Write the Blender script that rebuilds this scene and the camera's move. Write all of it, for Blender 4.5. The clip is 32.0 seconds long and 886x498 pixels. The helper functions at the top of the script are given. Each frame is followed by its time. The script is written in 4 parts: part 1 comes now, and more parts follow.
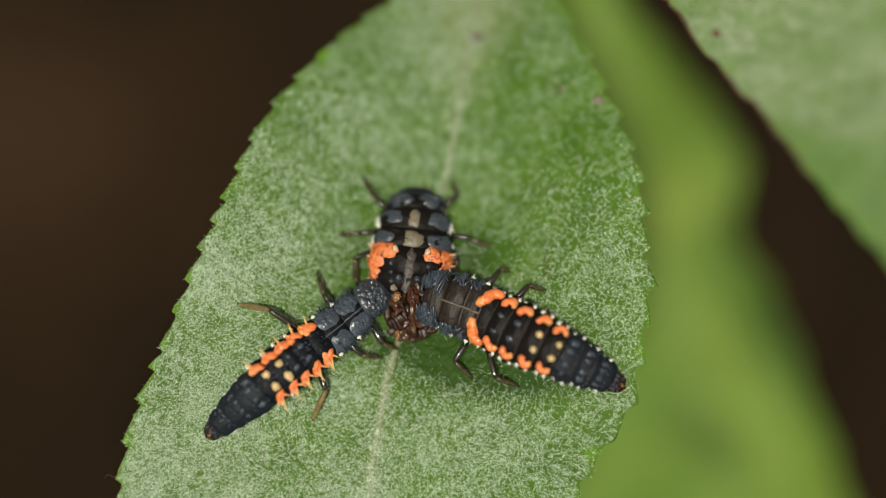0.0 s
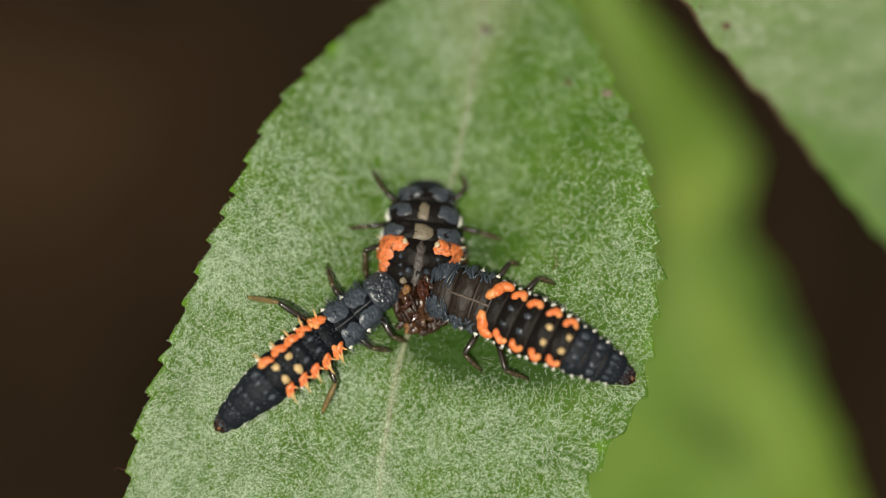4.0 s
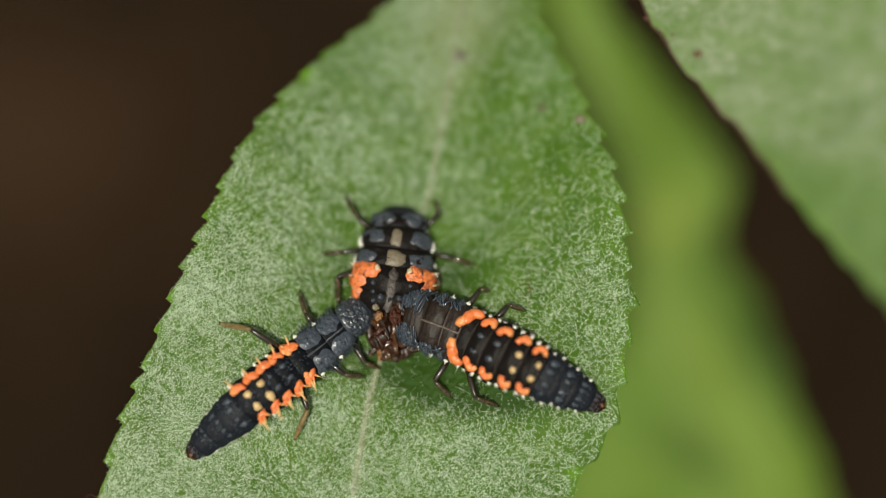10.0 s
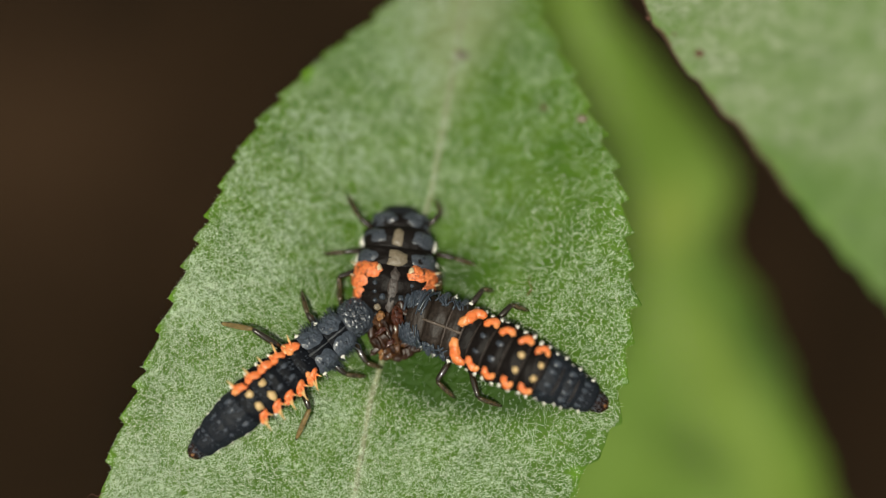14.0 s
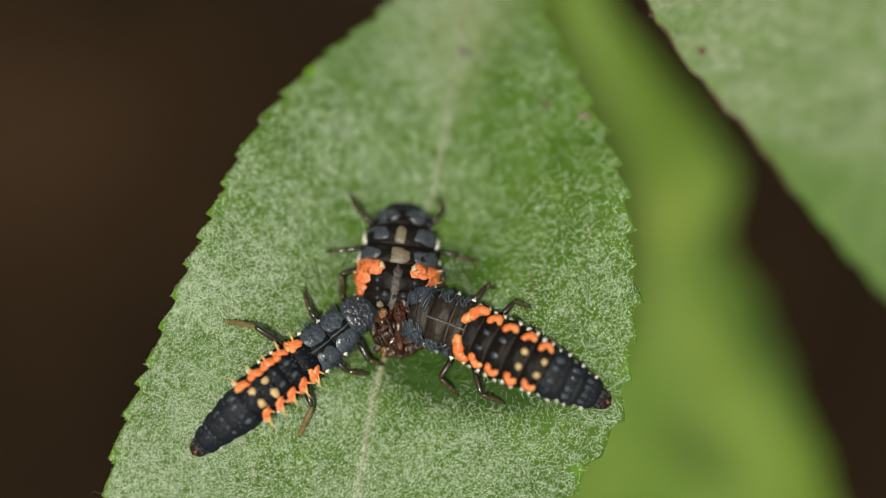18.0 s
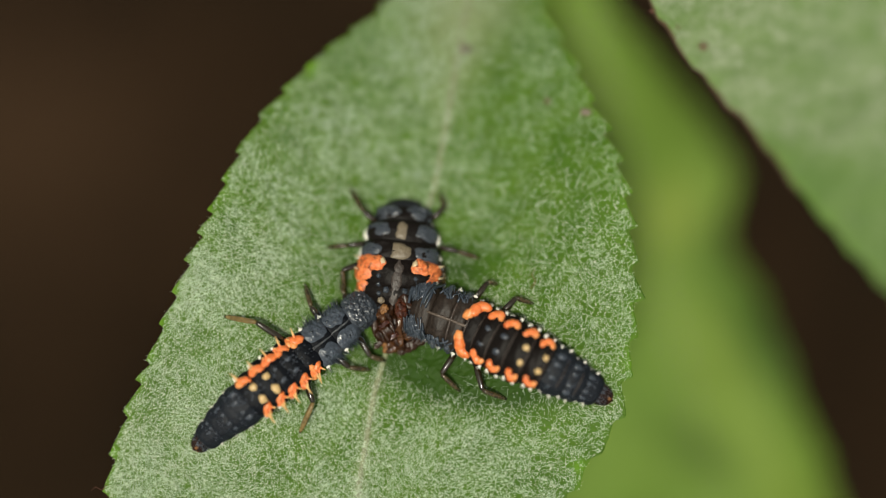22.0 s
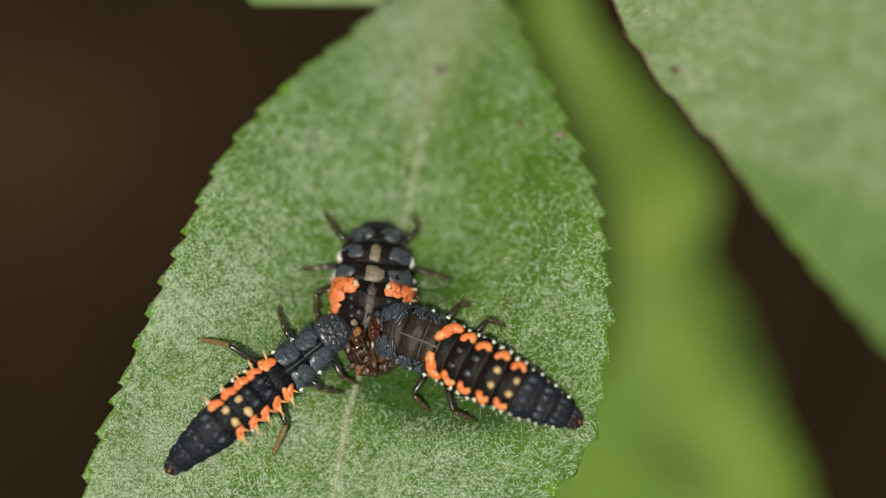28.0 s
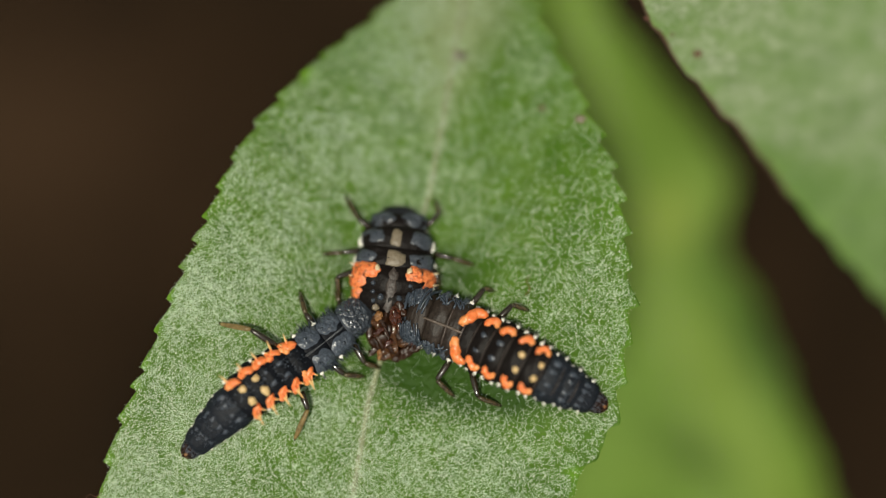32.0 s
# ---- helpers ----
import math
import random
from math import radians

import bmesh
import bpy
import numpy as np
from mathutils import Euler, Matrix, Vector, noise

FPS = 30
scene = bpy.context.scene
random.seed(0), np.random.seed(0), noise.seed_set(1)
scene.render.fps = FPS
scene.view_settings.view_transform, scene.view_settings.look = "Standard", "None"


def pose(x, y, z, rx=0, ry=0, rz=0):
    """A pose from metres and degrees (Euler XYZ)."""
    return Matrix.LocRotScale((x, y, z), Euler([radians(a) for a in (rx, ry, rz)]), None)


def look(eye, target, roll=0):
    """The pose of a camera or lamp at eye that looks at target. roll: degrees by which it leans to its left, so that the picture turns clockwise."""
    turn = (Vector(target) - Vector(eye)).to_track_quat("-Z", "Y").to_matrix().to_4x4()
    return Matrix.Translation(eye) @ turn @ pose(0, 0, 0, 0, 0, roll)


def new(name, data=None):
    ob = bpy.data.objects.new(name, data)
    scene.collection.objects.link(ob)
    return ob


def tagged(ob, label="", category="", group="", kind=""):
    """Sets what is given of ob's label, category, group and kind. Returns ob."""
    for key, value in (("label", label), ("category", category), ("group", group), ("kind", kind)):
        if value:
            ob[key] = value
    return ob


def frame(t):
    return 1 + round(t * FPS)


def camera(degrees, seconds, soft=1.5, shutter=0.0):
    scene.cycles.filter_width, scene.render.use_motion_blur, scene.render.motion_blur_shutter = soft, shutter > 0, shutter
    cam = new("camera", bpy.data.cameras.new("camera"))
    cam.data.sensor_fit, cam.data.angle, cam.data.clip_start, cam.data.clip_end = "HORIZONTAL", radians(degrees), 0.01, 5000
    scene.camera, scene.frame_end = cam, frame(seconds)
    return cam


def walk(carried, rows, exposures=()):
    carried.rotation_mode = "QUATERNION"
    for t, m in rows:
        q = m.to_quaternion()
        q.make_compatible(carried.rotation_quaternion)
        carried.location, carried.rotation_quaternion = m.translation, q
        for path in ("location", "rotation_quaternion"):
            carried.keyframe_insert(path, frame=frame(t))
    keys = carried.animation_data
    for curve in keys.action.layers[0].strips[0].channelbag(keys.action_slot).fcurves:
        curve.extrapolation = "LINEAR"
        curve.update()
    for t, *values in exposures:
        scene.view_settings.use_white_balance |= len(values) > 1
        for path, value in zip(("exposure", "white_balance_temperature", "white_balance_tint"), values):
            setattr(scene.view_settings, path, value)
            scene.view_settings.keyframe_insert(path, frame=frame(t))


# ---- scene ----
# A leaf with three beetle larvae, seen from close above. Lengths in the plan are in millimetres.
MM = 0.001
UNIT = 0.025823          # millimetres in one unit of the plan's drawing grid
DIST = 70.6              # millimetres from the lens to the middle of the leaf
# The plan's axes: u across, v along the leaf towards its stalk, w out of the leaf
HIGH = 0.30              # metres from the soil up to the leaf
PLAN = Matrix(((1, 0, 0, 0), (0, 0.8660254, -0.5, 0), (0, 0.5, 0.8660254, HIGH), (0, 0, 0, 1)))

# ---- camera: held by hand over the leaf, drifting a few millimetres ----
cam = camera(32.0, 32.0, soft=0.6, shutter=0.9)
cam.data.dof.use_dof = True
cam.data.dof.focus_distance = (DIST - 0.30) * MM
cam.data.dof.aperture_fstop = 7.2
DRIFT = [
    (0, -0.665, -0.807), (0.5, -0.605, -0.807), (1, -0.967, -1.007), (1.5, -0.786, -0.644), (2, -0.765, -0.786),
    (2.5, -0.644, -0.765), (3, -0.844, -0.967), (3.5, -1.168, -1.188), (5.5, -0.704, -0.839), (6, -0.691, -0.872),
    (6.5, -0.557, -0.704), (7, -0.450, -0.726), (7.5, -0.610, -0.757), (8, -0.355, -0.510), (8.5, -0.739, -0.954),
    (9, -0.786, -0.999), (9.5, -0.437, -0.489), (10, 0.161, 0.081), (10.5, 0.142, 0.021), (10.9, 0.142, 0.321),
    (11, -0.121, -0.415), (11.1, -0.568, -0.362), (11.5, -0.342, -0.545), (12, -0.484, -0.557), (12.5, -0.475, -0.778),
    (13, -0.013, 0.021), (13.5, -0.181, -0.161), (14, 0.081, 0.068), (14.5, 0.221, 0.068), (16.5, -0.242, -0.349),
    (17, -0.194, -0.242), (17.5, -0.121, -0.121), (18, -0.040, -0.053), (18.5, -0.040, -0.008), (19, -0.000, 0.000),
    (19.5, -0.008, -0.060), (20, -0.035, -0.161), (20.5, -0.081, -0.194), (21, -0.060, -0.181), (21.5, -0.053, -0.203),
    (22, -0.087, -0.242), (22.5, -0.081, -0.276), (23, -0.040, -0.281), (23.5, -0.035, -0.242), (24, 0.055, -0.121),
    (24.5, 0.242, 0.081), (25, 0.618, 0.321), (25.5, 0.726, 0.410), (27.5, 1.128, 0.847), (28, 1.141, 0.784),
    (28.5, 1.281, 0.925), (29, 0.960, 0.644), (29.5, 0.960, 0.739), (30, 0.967, 0.771), (30.5, 0.920, 0.683),
    (31, 0.826, 0.505), (31.5, 0.515, 0.321), (32, 0.161, 0.081),
]


def eye_pose(a, b):
    eye = PLAN @ Vector((a * MM, b * MM, DIST * MM))
    return look(eye, PLAN @ Vector((a * MM, b * MM, 0)))


walk(cam, [(t, eye_pose(a, b)) for t, a, b in DRIFT])

# ---- light: open sky and a broad, veiled sun high overhead ----
SUN_UP, SUN_TURN = 55.5, 193
world = bpy.data.worlds.new("sky")
scene.world = world
world.use_nodes = True
wn = world.node_tree.nodes
sky = wn.new("ShaderNodeTexSky")
sky.sky_type, sky.sun_disc = "NISHITA", False
sky.sun_elevation, sky.sun_rotation = radians(SUN_UP), radians(SUN_TURN)
sky.altitude, sky.air_density, sky.dust_density = 100, 1.0, 2.0
wn["Background"].inputs[1].default_value = 0.07
grey = wn.new("ShaderNodeRGBToBW")
veil = wn.new("ShaderNodeMix")       # thin cloud: most of the sky's blue is veiled
veil.data_type = "RGBA"
veil.inputs["Factor"].default_value = 0.97
world.node_tree.links.new(sky.outputs[0], grey.inputs[0])
world.node_tree.links.new(sky.outputs[0], veil.inputs[6])
world.node_tree.links.new(grey.outputs[0], veil.inputs[7])
world.node_tree.links.new(veil.outputs[2], wn["Background"].inputs[0])
sun_data = bpy.data.lights.new("sun", "SUN")
sun_data.energy, sun_data.angle, sun_data.color = 3.15, radians(6), (1.0, 0.955, 0.80)
sun = new("sun", sun_data)
sun.matrix_world = look(
    (math.sin(radians(SUN_TURN)) * math.cos(radians(SUN_UP)), math.cos(radians(SUN_TURN)) * math.cos(radians(SUN_UP)),
     math.sin(radians(SUN_UP))), (0, 0, 0))
scene.view_settings.exposure = 0.09


# ---- materials ----
class Nodes:
    """A material's node tree with short calls."""

    def __init__(self, name):
        self.mat = bpy.data.materials.new(name)
        self.mat.use_nodes = True
        self.tree = self.mat.node_tree
        self.bsdf = self.tree.nodes["Principled BSDF"]
        self.out = self.tree.nodes["Material Output"]
        self.coord = self.tree.nodes.new("ShaderNodeTexCoord").outputs["Object"]

    def put(self, socket, value):
        if hasattr(value, "is_linked"):
            self.tree.links.new(value, socket)
        elif isinstance(value, tuple) and len(value) == 3 and socket.type == "RGBA":
            socket.default_value = (*value, 1)
        else:
            socket.default_value = value
        return self

    def noise(self, per_mm, detail=3.0, rough=0.55, warp=0.0):
        n = self.tree.nodes.new("ShaderNodeTexNoise")
        self.put(n.inputs["Vector"], self.coord)
        n.inputs["Scale"].default_value, n.inputs["Detail"].default_value = per_mm * 1000, detail
        n.inputs["Roughness"].default_value, n.inputs["Distortion"].default_value = rough, warp
        return n.outputs["Fac"]

    def cells(self, per_mm, feature="DISTANCE_TO_EDGE"):
        n = self.tree.nodes.new("ShaderNodeTexVoronoi")
        n.feature = feature
        self.put(n.inputs["Vector"], self.coord)
        n.inputs["Scale"].default_value = per_mm * 1000
        return n.outputs["Distance"]

    def ramp(self, fac, *stops):
        n = self.tree.nodes.new("ShaderNodeValToRGB")
        self.put(n.inputs["Fac"], fac)
        el = n.color_ramp.elements
        while len(el) < len(stops):
            el.new(0.5)
        for e, (p, c) in zip(el, stops):
            e.position = p
            e.color = (*c, 1) if isinstance(c, tuple) else (c, c, c, 1)
        return n.outputs["Color"]

    def mix(self, fac, a, b, mode="MIX"):
        n = self.tree.nodes.new("ShaderNodeMix")
        n.data_type, n.blend_type = "RGBA", mode
        self.put(n.inputs["Factor"], fac)
        self.put(n.inputs[6], a)
        self.put(n.inputs[7], b)
        return n.outputs[2]

    def math(self, op, a, b):
        n = self.tree.nodes.new("ShaderNodeMath")
        n.operation = op
        self.put(n.inputs[0], a)
        self.put(n.inputs[1], b)
        return n.outputs[0]

    def attribute(self, name):
        n = self.tree.nodes.new("ShaderNodeAttribute")
        n.attribute_name = name
        return n.outputs["Fac"]

    def bump(self, height, mm, strength=1.0):
        n = self.tree.nodes.new("ShaderNodeBump")
        n.inputs["Strength"].default_value, n.inputs["Distance"].default_value = strength, mm * MM
        self.put(n.inputs["Height"], height)
        self.put(self.bsdf.inputs["Normal"], n.outputs[0])
        return self

    def set(self, **values):
        for key, value in values.items():
            self.put(self.bsdf.inputs[key.replace("_", " ")], value)
        return self

    def leafy(self, colour, share):
        """Lets a share of the light through the leaf."""
        thin = self.tree.nodes.new("ShaderNodeBsdfTranslucent")
        self.put(thin.inputs["Color"], colour)
        both = self.tree.nodes.new("ShaderNodeMixShader")
        both.inputs[0].default_value = share
        self.tree.links.new(self.bsdf.outputs[0], both.inputs[1])
        self.tree.links.new(thin.outputs[0], both.inputs[2])
        self.tree.links.new(both.outputs[0], self.out.inputs["Surface"])
        return self


def leaf_material(name, deep, fresh, felt_colour, felt_most, veil=0.5, broad=None, fleck=14.0, pale=(0.30, 0.36, 0.18)):
    n = Nodes(name)
    felt = n.attribute("felt")
    green = n.mix(n.ramp(n.noise(0.7, 4), (0.3, 0.0), (0.7, 1.0)), deep, fresh)
    green = n.mix(n.ramp(n.noise(6.0, 3), (0.35, 0.0), (0.7, 0.5)), green, fresh)
    if broad:
        green = n.mix(n.ramp(n.noise(0.07, 2), (0.42, 0.0), (0.66, 0.5)), green, broad)
    # pale: the midrib's pale base; on the lower leaf, painted light
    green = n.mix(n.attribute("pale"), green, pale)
    rim = n.attribute("rim")
    green = n.mix(rim, green, (0.15, 0.33, 0.018))
    patch = n.math("MULTIPLY", felt, n.ramp(n.noise(1.6, 5, 0.65), (0.30, veil), (0.68, 1.0)))
    patch = n.math("MULTIPLY", patch, n.ramp(n.noise(0.75, 4, 0.65), (0.38, veil), (0.60, 1.0)))
    fluff = n.math("MULTIPLY", patch, n.ramp(n.noise(fleck, 2, 0.6, 1.5), (0.36, 0.25 if fleck > 9 else 0.30), (0.62, 1.0)))
    colour = n.mix(n.math("MULTIPLY", fluff, felt_most), green, felt_colour)
    # wet: painted shade round the larvae and on the lower leaf, in dark green
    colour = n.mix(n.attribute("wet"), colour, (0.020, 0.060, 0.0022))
    n.set(Base_Color=colour, Roughness=0.58, Specular_IOR_Level=0.22)
    height = n.math("ADD", n.ramp(n.cells(2.4), (0.0, 0.0), (0.25, 1.0)), n.math("MULTIPLY", n.noise(4.0, 3), 1.2))
    n.bump(height, 0.05, 0.7)
    n.leafy(fresh, 0.22)
    return n.mat


LEAF = leaf_material("hairy_leaf", (0.046, 0.124, 0.0050), (0.100, 0.212, 0.0160), (0.260, 0.370, 0.135), 0.72)
LEAF_GREY = leaf_material("grey_felted_leaf", (0.095, 0.19, 0.034), (0.15, 0.265, 0.055), (0.47, 0.52, 0.37), 1.0, 0.45, fleck=3.4)
# pale here tints the light painted on the lower leaf
LEAF_SMOOTH = leaf_material("smooth_leaf", (0.102, 0.190, 0.0180), (0.172, 0.291, 0.043), (0.3, 0.4, 0.2), 0.1, broad=(0.228, 0.339, 0.054), pale=(0.36, 0.42, 0.080))


def plain(name, colour, rough, grain=8.0, spread=0.35, relief=0.02, pore=6.0, **more):
    n = Nodes(name)
    dark = tuple(c * (1 - spread) for c in colour)
    light = tuple(min(1.0, c * (1 + spread)) for c in colour)
    tone = n.mix(n.ramp(n.noise(grain, 4), (0.3, 0.0), (0.7, 1.0)), dark, light)
    tone = n.mix(n.math("MULTIPLY", n.noise(grain * 0.17, 2), 0.6), tone, light)
    n.set(Base_Color=tone, Roughness=rough, **more)
    n.bump(n.noise(pore, 3, 0.55), relief, 0.9)
    return n.mat


VEIN = plain("pale_vein", (0.205, 0.226, 0.122), 0.55, 3.0)
STALK = plain("green_stalk", (0.16, 0.26, 0.07), 0.5, 2.0)
HAIR = plain("white_hair", (0.77, 0.91, 0.69), 0.45, 2.0, 0.1)
GLAND = plain("pale_gland", (0.86, 0.91, 0.76), 0.22, 5.0, 0.2)
DRY = plain("dried_edge", (0.085, 0.055, 0.026), 0.7, 4.0, 0.6)
SPECK = plain("brown_speck", (0.10, 0.035, 0.02), 0.6, 6.0)
SKIN_BLUE = plain("blue_black_skin", (0.0042, 0.0052, 0.0074), 0.52, 14.0, 0.7, 0.06, 5.0, Specular_IOR_Level=0.12)
SKIN_BROWN = plain("brown_black_skin", (0.0068, 0.0053, 0.0046), 0.48, 11.0, 0.7, 0.04, 5.0, Specular_IOR_Level=0.11)
SKIN_WET = plain("wet_black_skin", (0.0064, 0.0048, 0.0041), 0.42, 11.0, 0.7, 0.03, 5.0, Specular_IOR_Level=0.07)
SKIN_TAN = plain("dark_tan_skin", (0.021, 0.0152, 0.0115), 0.5, 9.0, 0.7, 0.04, 4.0, Specular_IOR_Level=0.25)
FOLD = plain("brown_grey_fold", (0.055, 0.041, 0.034), 0.4, 10.0, 0.6, 0.05)
FOLD_MID = plain("brown_fold", (0.037, 0.028, 0.023), 0.5, 10.0, 0.6, 0.04)
PLATE = plain("slate_plate", (0.042, 0.052, 0.067), 0.32, 12.0, 0.75, 0.045, 4.5, Coat_Weight=0.12, Coat_Roughness=0.08)
GREY_LINE = plain("grey_seam", (0.056, 0.060, 0.066), 0.4, 7.0, 0.8, 0.04)
PLATE_GREY = plain("grey_plate", (0.036, 0.043, 0.053), 0.30, 11.0, 0.75, 0.045, 4.0, Coat_Weight=0.1, Coat_Roughness=0.1)
TUFT = plain("slate_bristle", (0.036, 0.046, 0.060), 0.16, 9.0)
GRAIN = plain("blue_black_grain", (0.046, 0.056, 0.073), 0.45, 12.0, 0.7, 0.06)
HEAD = plain("glossy_head", (0.032, 0.040, 0.051), 0.2, 11.0, 0.7, 0.05, 4.5, Coat_Weight=0.4, Coat_Roughness=0.07)
SKIN_TAIL = plain("blue_grey_tail_skin", (0.0095, 0.0118, 0.0160), 0.5, 12.0, 0.8, 0.06, 5.0, Specular_IOR_Level=0.14)
TAIL = plain("brown_tail", (0.020, 0.010, 0.007), 0.22, 10.0, 0.6, 0.05)
ORANGE = plain("orange_tubercle", (0.82, 0.205, 0.060), 0.30, 6.0, 0.36, 0.05, Subsurface_Weight=0.30,
               Subsurface_Radius=(0.0004, 0.00014, 0.00006))
ORANGE_PALE = plain("orange_amber", (0.82, 0.29, 0.090), 0.36, 8.0, 0.25, 0.04)
YELLOW = plain("yellow_point", (0.80, 0.50, 0.20), 0.36, 8.0, 0.2, 0.03)
AMBER = plain("amber_spot", (0.60, 0.42, 0.19), 0.36, 8.0, 0.25, 0.04)
CREAM = plain("cream_spot", (0.152, 0.123, 0.081), 0.42, 6.0, 0.3, 0.04)
CREAM_PALE = plain("pale_cream", (0.58, 0.46, 0.28), 0.4, 6.0, 0.25, 0.04)
BACK_LINE = plain("lit_back", (0.092, 0.070, 0.054), 0.42, 6.0, 0.5, 0.04)
WHITE = plain("white_bristle", (0.80, 0.78, 0.70), 0.4, 10.0, 0.12)
BRISTLE = plain("dark_bristle", (0.022, 0.030, 0.040), 0.28, 10.0)
HEAD_DULL = plain("dull_black_head", (0.008, 0.009, 0.012), 0.30, 9.0, 0.8, 0.08)
SHIELD = plain("crumpled_shield", (0.026, 0.032, 0.040), 0.24, 12.0, 0.7, 0.03, 5.0, Coat_Weight=0.35, Coat_Roughness=0.12)
LEG = plain("brown_leg", (0.019, 0.0135, 0.0065), 0.22, 9.0, 0.7, 0.012, 4.0, Coat_Weight=0.9, Coat_Roughness=0.03, Coat_IOR=1.6)
SHIN = plain("olive_shin", (0.150, 0.104, 0.038), 0.24, 5.0, 0.75, 0.014, 4.0, Coat_Weight=0.5, Coat_Roughness=0.05)
SHIN_DARK = plain("brown_shin", (0.044, 0.031, 0.012), 0.26, 6.0, 0.75, 0.014, 4.0, Coat_Weight=0.9, Coat_Roughness=0.03, Coat_IOR=1.6)
FLESH = plain("wet_flesh", (0.020, 0.0078, 0.0032), 0.34, 3.0, 0.9, 0.03, Coat_Weight=0.12, Coat_Roughness=0.08, Specular_IOR_Level=0.25)
FLESH_RED = plain("wet_red_flesh", (0.042, 0.0105, 0.0030), 0.08, 4.0, 0.8, 0.03, Coat_Weight=0.7, Coat_Roughness=0.04)
FLESH_AMBER = plain("wet_amber_flesh", (0.056, 0.023, 0.0078), 0.22, 3.0, 0.9, 0.03, Coat_Weight=0.35, Coat_Roughness=0.06)
FLESH_PALE = plain("wet_pale_flesh", (0.18, 0.085, 0.03), 0.12, 5.0, 0.7, 0.05, Coat_Weight=0.5)


def streaked_orange():
    """Orange skin with dark streaks."""
    n = Nodes("streaked_orange_skin")
    tone = n.mix(n.ramp(n.noise(7, 3), (0.3, 0.0), (0.7, 1.0)), (0.66, 0.135, 0.032), (0.86, 0.27, 0.09))
    tone = n.mix(n.ramp(n.noise(2.6, 4, 0.6, 0.6), (0.50, 0.0), (0.66, 1.0)), tone, (0.030, 0.014, 0.009))
    n.set(Base_Color=tone, Roughness=0.32)
    n.bump(n.noise(12, 4), 0.05, 0.8)
    return n.mat


STREAKED = streaked_orange()


def soil_material():
    n = Nodes("damp_soil")
    tone = n.mix(n.ramp(n.noise(0.027, 3, 0.5), (0.40, 0.0), (0.62, 1.0)), (0.0090, 0.0058, 0.0030), (0.030, 0.0165, 0.0078))
    tone = n.mix(n.ramp(n.noise(0.25, 5), (0.4, 0.0), (0.8, 0.5)), tone, (0.026, 0.016, 0.007))
    # a drier, paler patch of earth
    way = n.tree.nodes.new("ShaderNodeVectorMath")
    way.operation = "DISTANCE"
    n.put(way.inputs[0], n.coord)
    way.inputs[1].default_value = (-0.150, 0.042, 0)
    near = n.math("ADD", n.math("MULTIPLY", way.outputs["Value"], 9.0), n.math("MULTIPLY", n.noise(0.03, 3), 0.5))
    tone = n.mix(n.ramp(near, (0.22, 0.85), (0.95, 0.0)), tone, (0.053, 0.030, 0.0155))
    n.set(Base_Color=tone, Roughness=0.9, Specular_IOR_Level=0.08)
    n.bump(n.noise(0.4, 5), 2.0, 0.8)
    return n.mat


SOIL = soil_material()


# ---- building helpers ----
def part(name, bm, material, parent, label="", smooth=True):
    """Links a bmesh, drawn in millimetres, as one mesh object under parent."""
    mesh = bpy.data.meshes.new(name)
    bmesh.ops.scale(bm, vec=(MM, MM, MM), verts=bm.verts)
    bm.to_mesh(mesh)
    bm.free()
    return finish(name, mesh, material, parent, label, smooth)


def finish(name, mesh, material, parent, label="", smooth=True):
    for m in material if isinstance(material, tuple) else (material,):
        mesh.materials.append(m)
    if smooth:
        mesh.polygons.foreach_set("use_smooth", [True] * len(mesh.polygons))
    ob = new(name, mesh)
    ob.parent = parent
    if label:
        tagged(ob, label)
    return ob


def arrays(name, verts, quads):
    """A mesh from arrays of points in millimetres and of quads or triangles."""
    mesh = bpy.data.meshes.new(name)
    k = quads.shape[1]
    mesh.vertices.add(len(verts))
    mesh.vertices.foreach_set("co", (np.asarray(verts, dtype=np.float32) * MM).ravel())
    mesh.loops.add(quads.size)
    mesh.loops.foreach_set("vertex_index", np.ascontiguousarray(quads, dtype=np.int32).ravel())
    mesh.polygons.add(len(quads))
    mesh.polygons.foreach_set("loop_start", np.arange(0, quads.size, k, dtype=np.int32))
    mesh.polygons.foreach_set("loop_total", np.full(len(quads), k, dtype=np.int32))
    mesh.update(calc_edges=True)
    mesh.validate()
    return mesh


def lattice(ix, iy, seed):
    h = (ix.astype(np.int64) * 374761393 + iy.astype(np.int64) * 668265263 + seed * 2246822519) & 0xFFFFFFFF
    h = ((h ^ (h >> 13)) * 1274126177) & 0xFFFFFFFF
    return ((h ^ (h >> 16)) & 0xFFFF) / 65535.0


def field(x, y, seed=0, octaves=3):
    """Smooth noise between 0 and 1 over arrays."""
    x, y = np.asarray(x, float), np.asarray(y, float)
    total, size, most = np.zeros(np.broadcast(x, y).shape), 1.0, 0.0
    for o in range(octaves):
        ix, iy = np.floor(x), np.floor(y)
        fx, fy = x - ix, y - iy
        fx, fy = fx * fx * (3 - 2 * fx), fy * fy * (3 - 2 * fy)
        a, b = lattice(ix, iy, seed + o), lattice(ix + 1, iy, seed + o)
        c, d = lattice(ix, iy + 1, seed + o), lattice(ix + 1, iy + 1, seed + o)
        total = total + size * ((a * (1 - fx) + b * fx) * (1 - fy) + (c * (1 - fx) + d * fx) * fy)
        most, size, x, y = most + size, size * 0.5, x * 2.03 + 17.1, y * 2.03 + 5.7
    return total / most


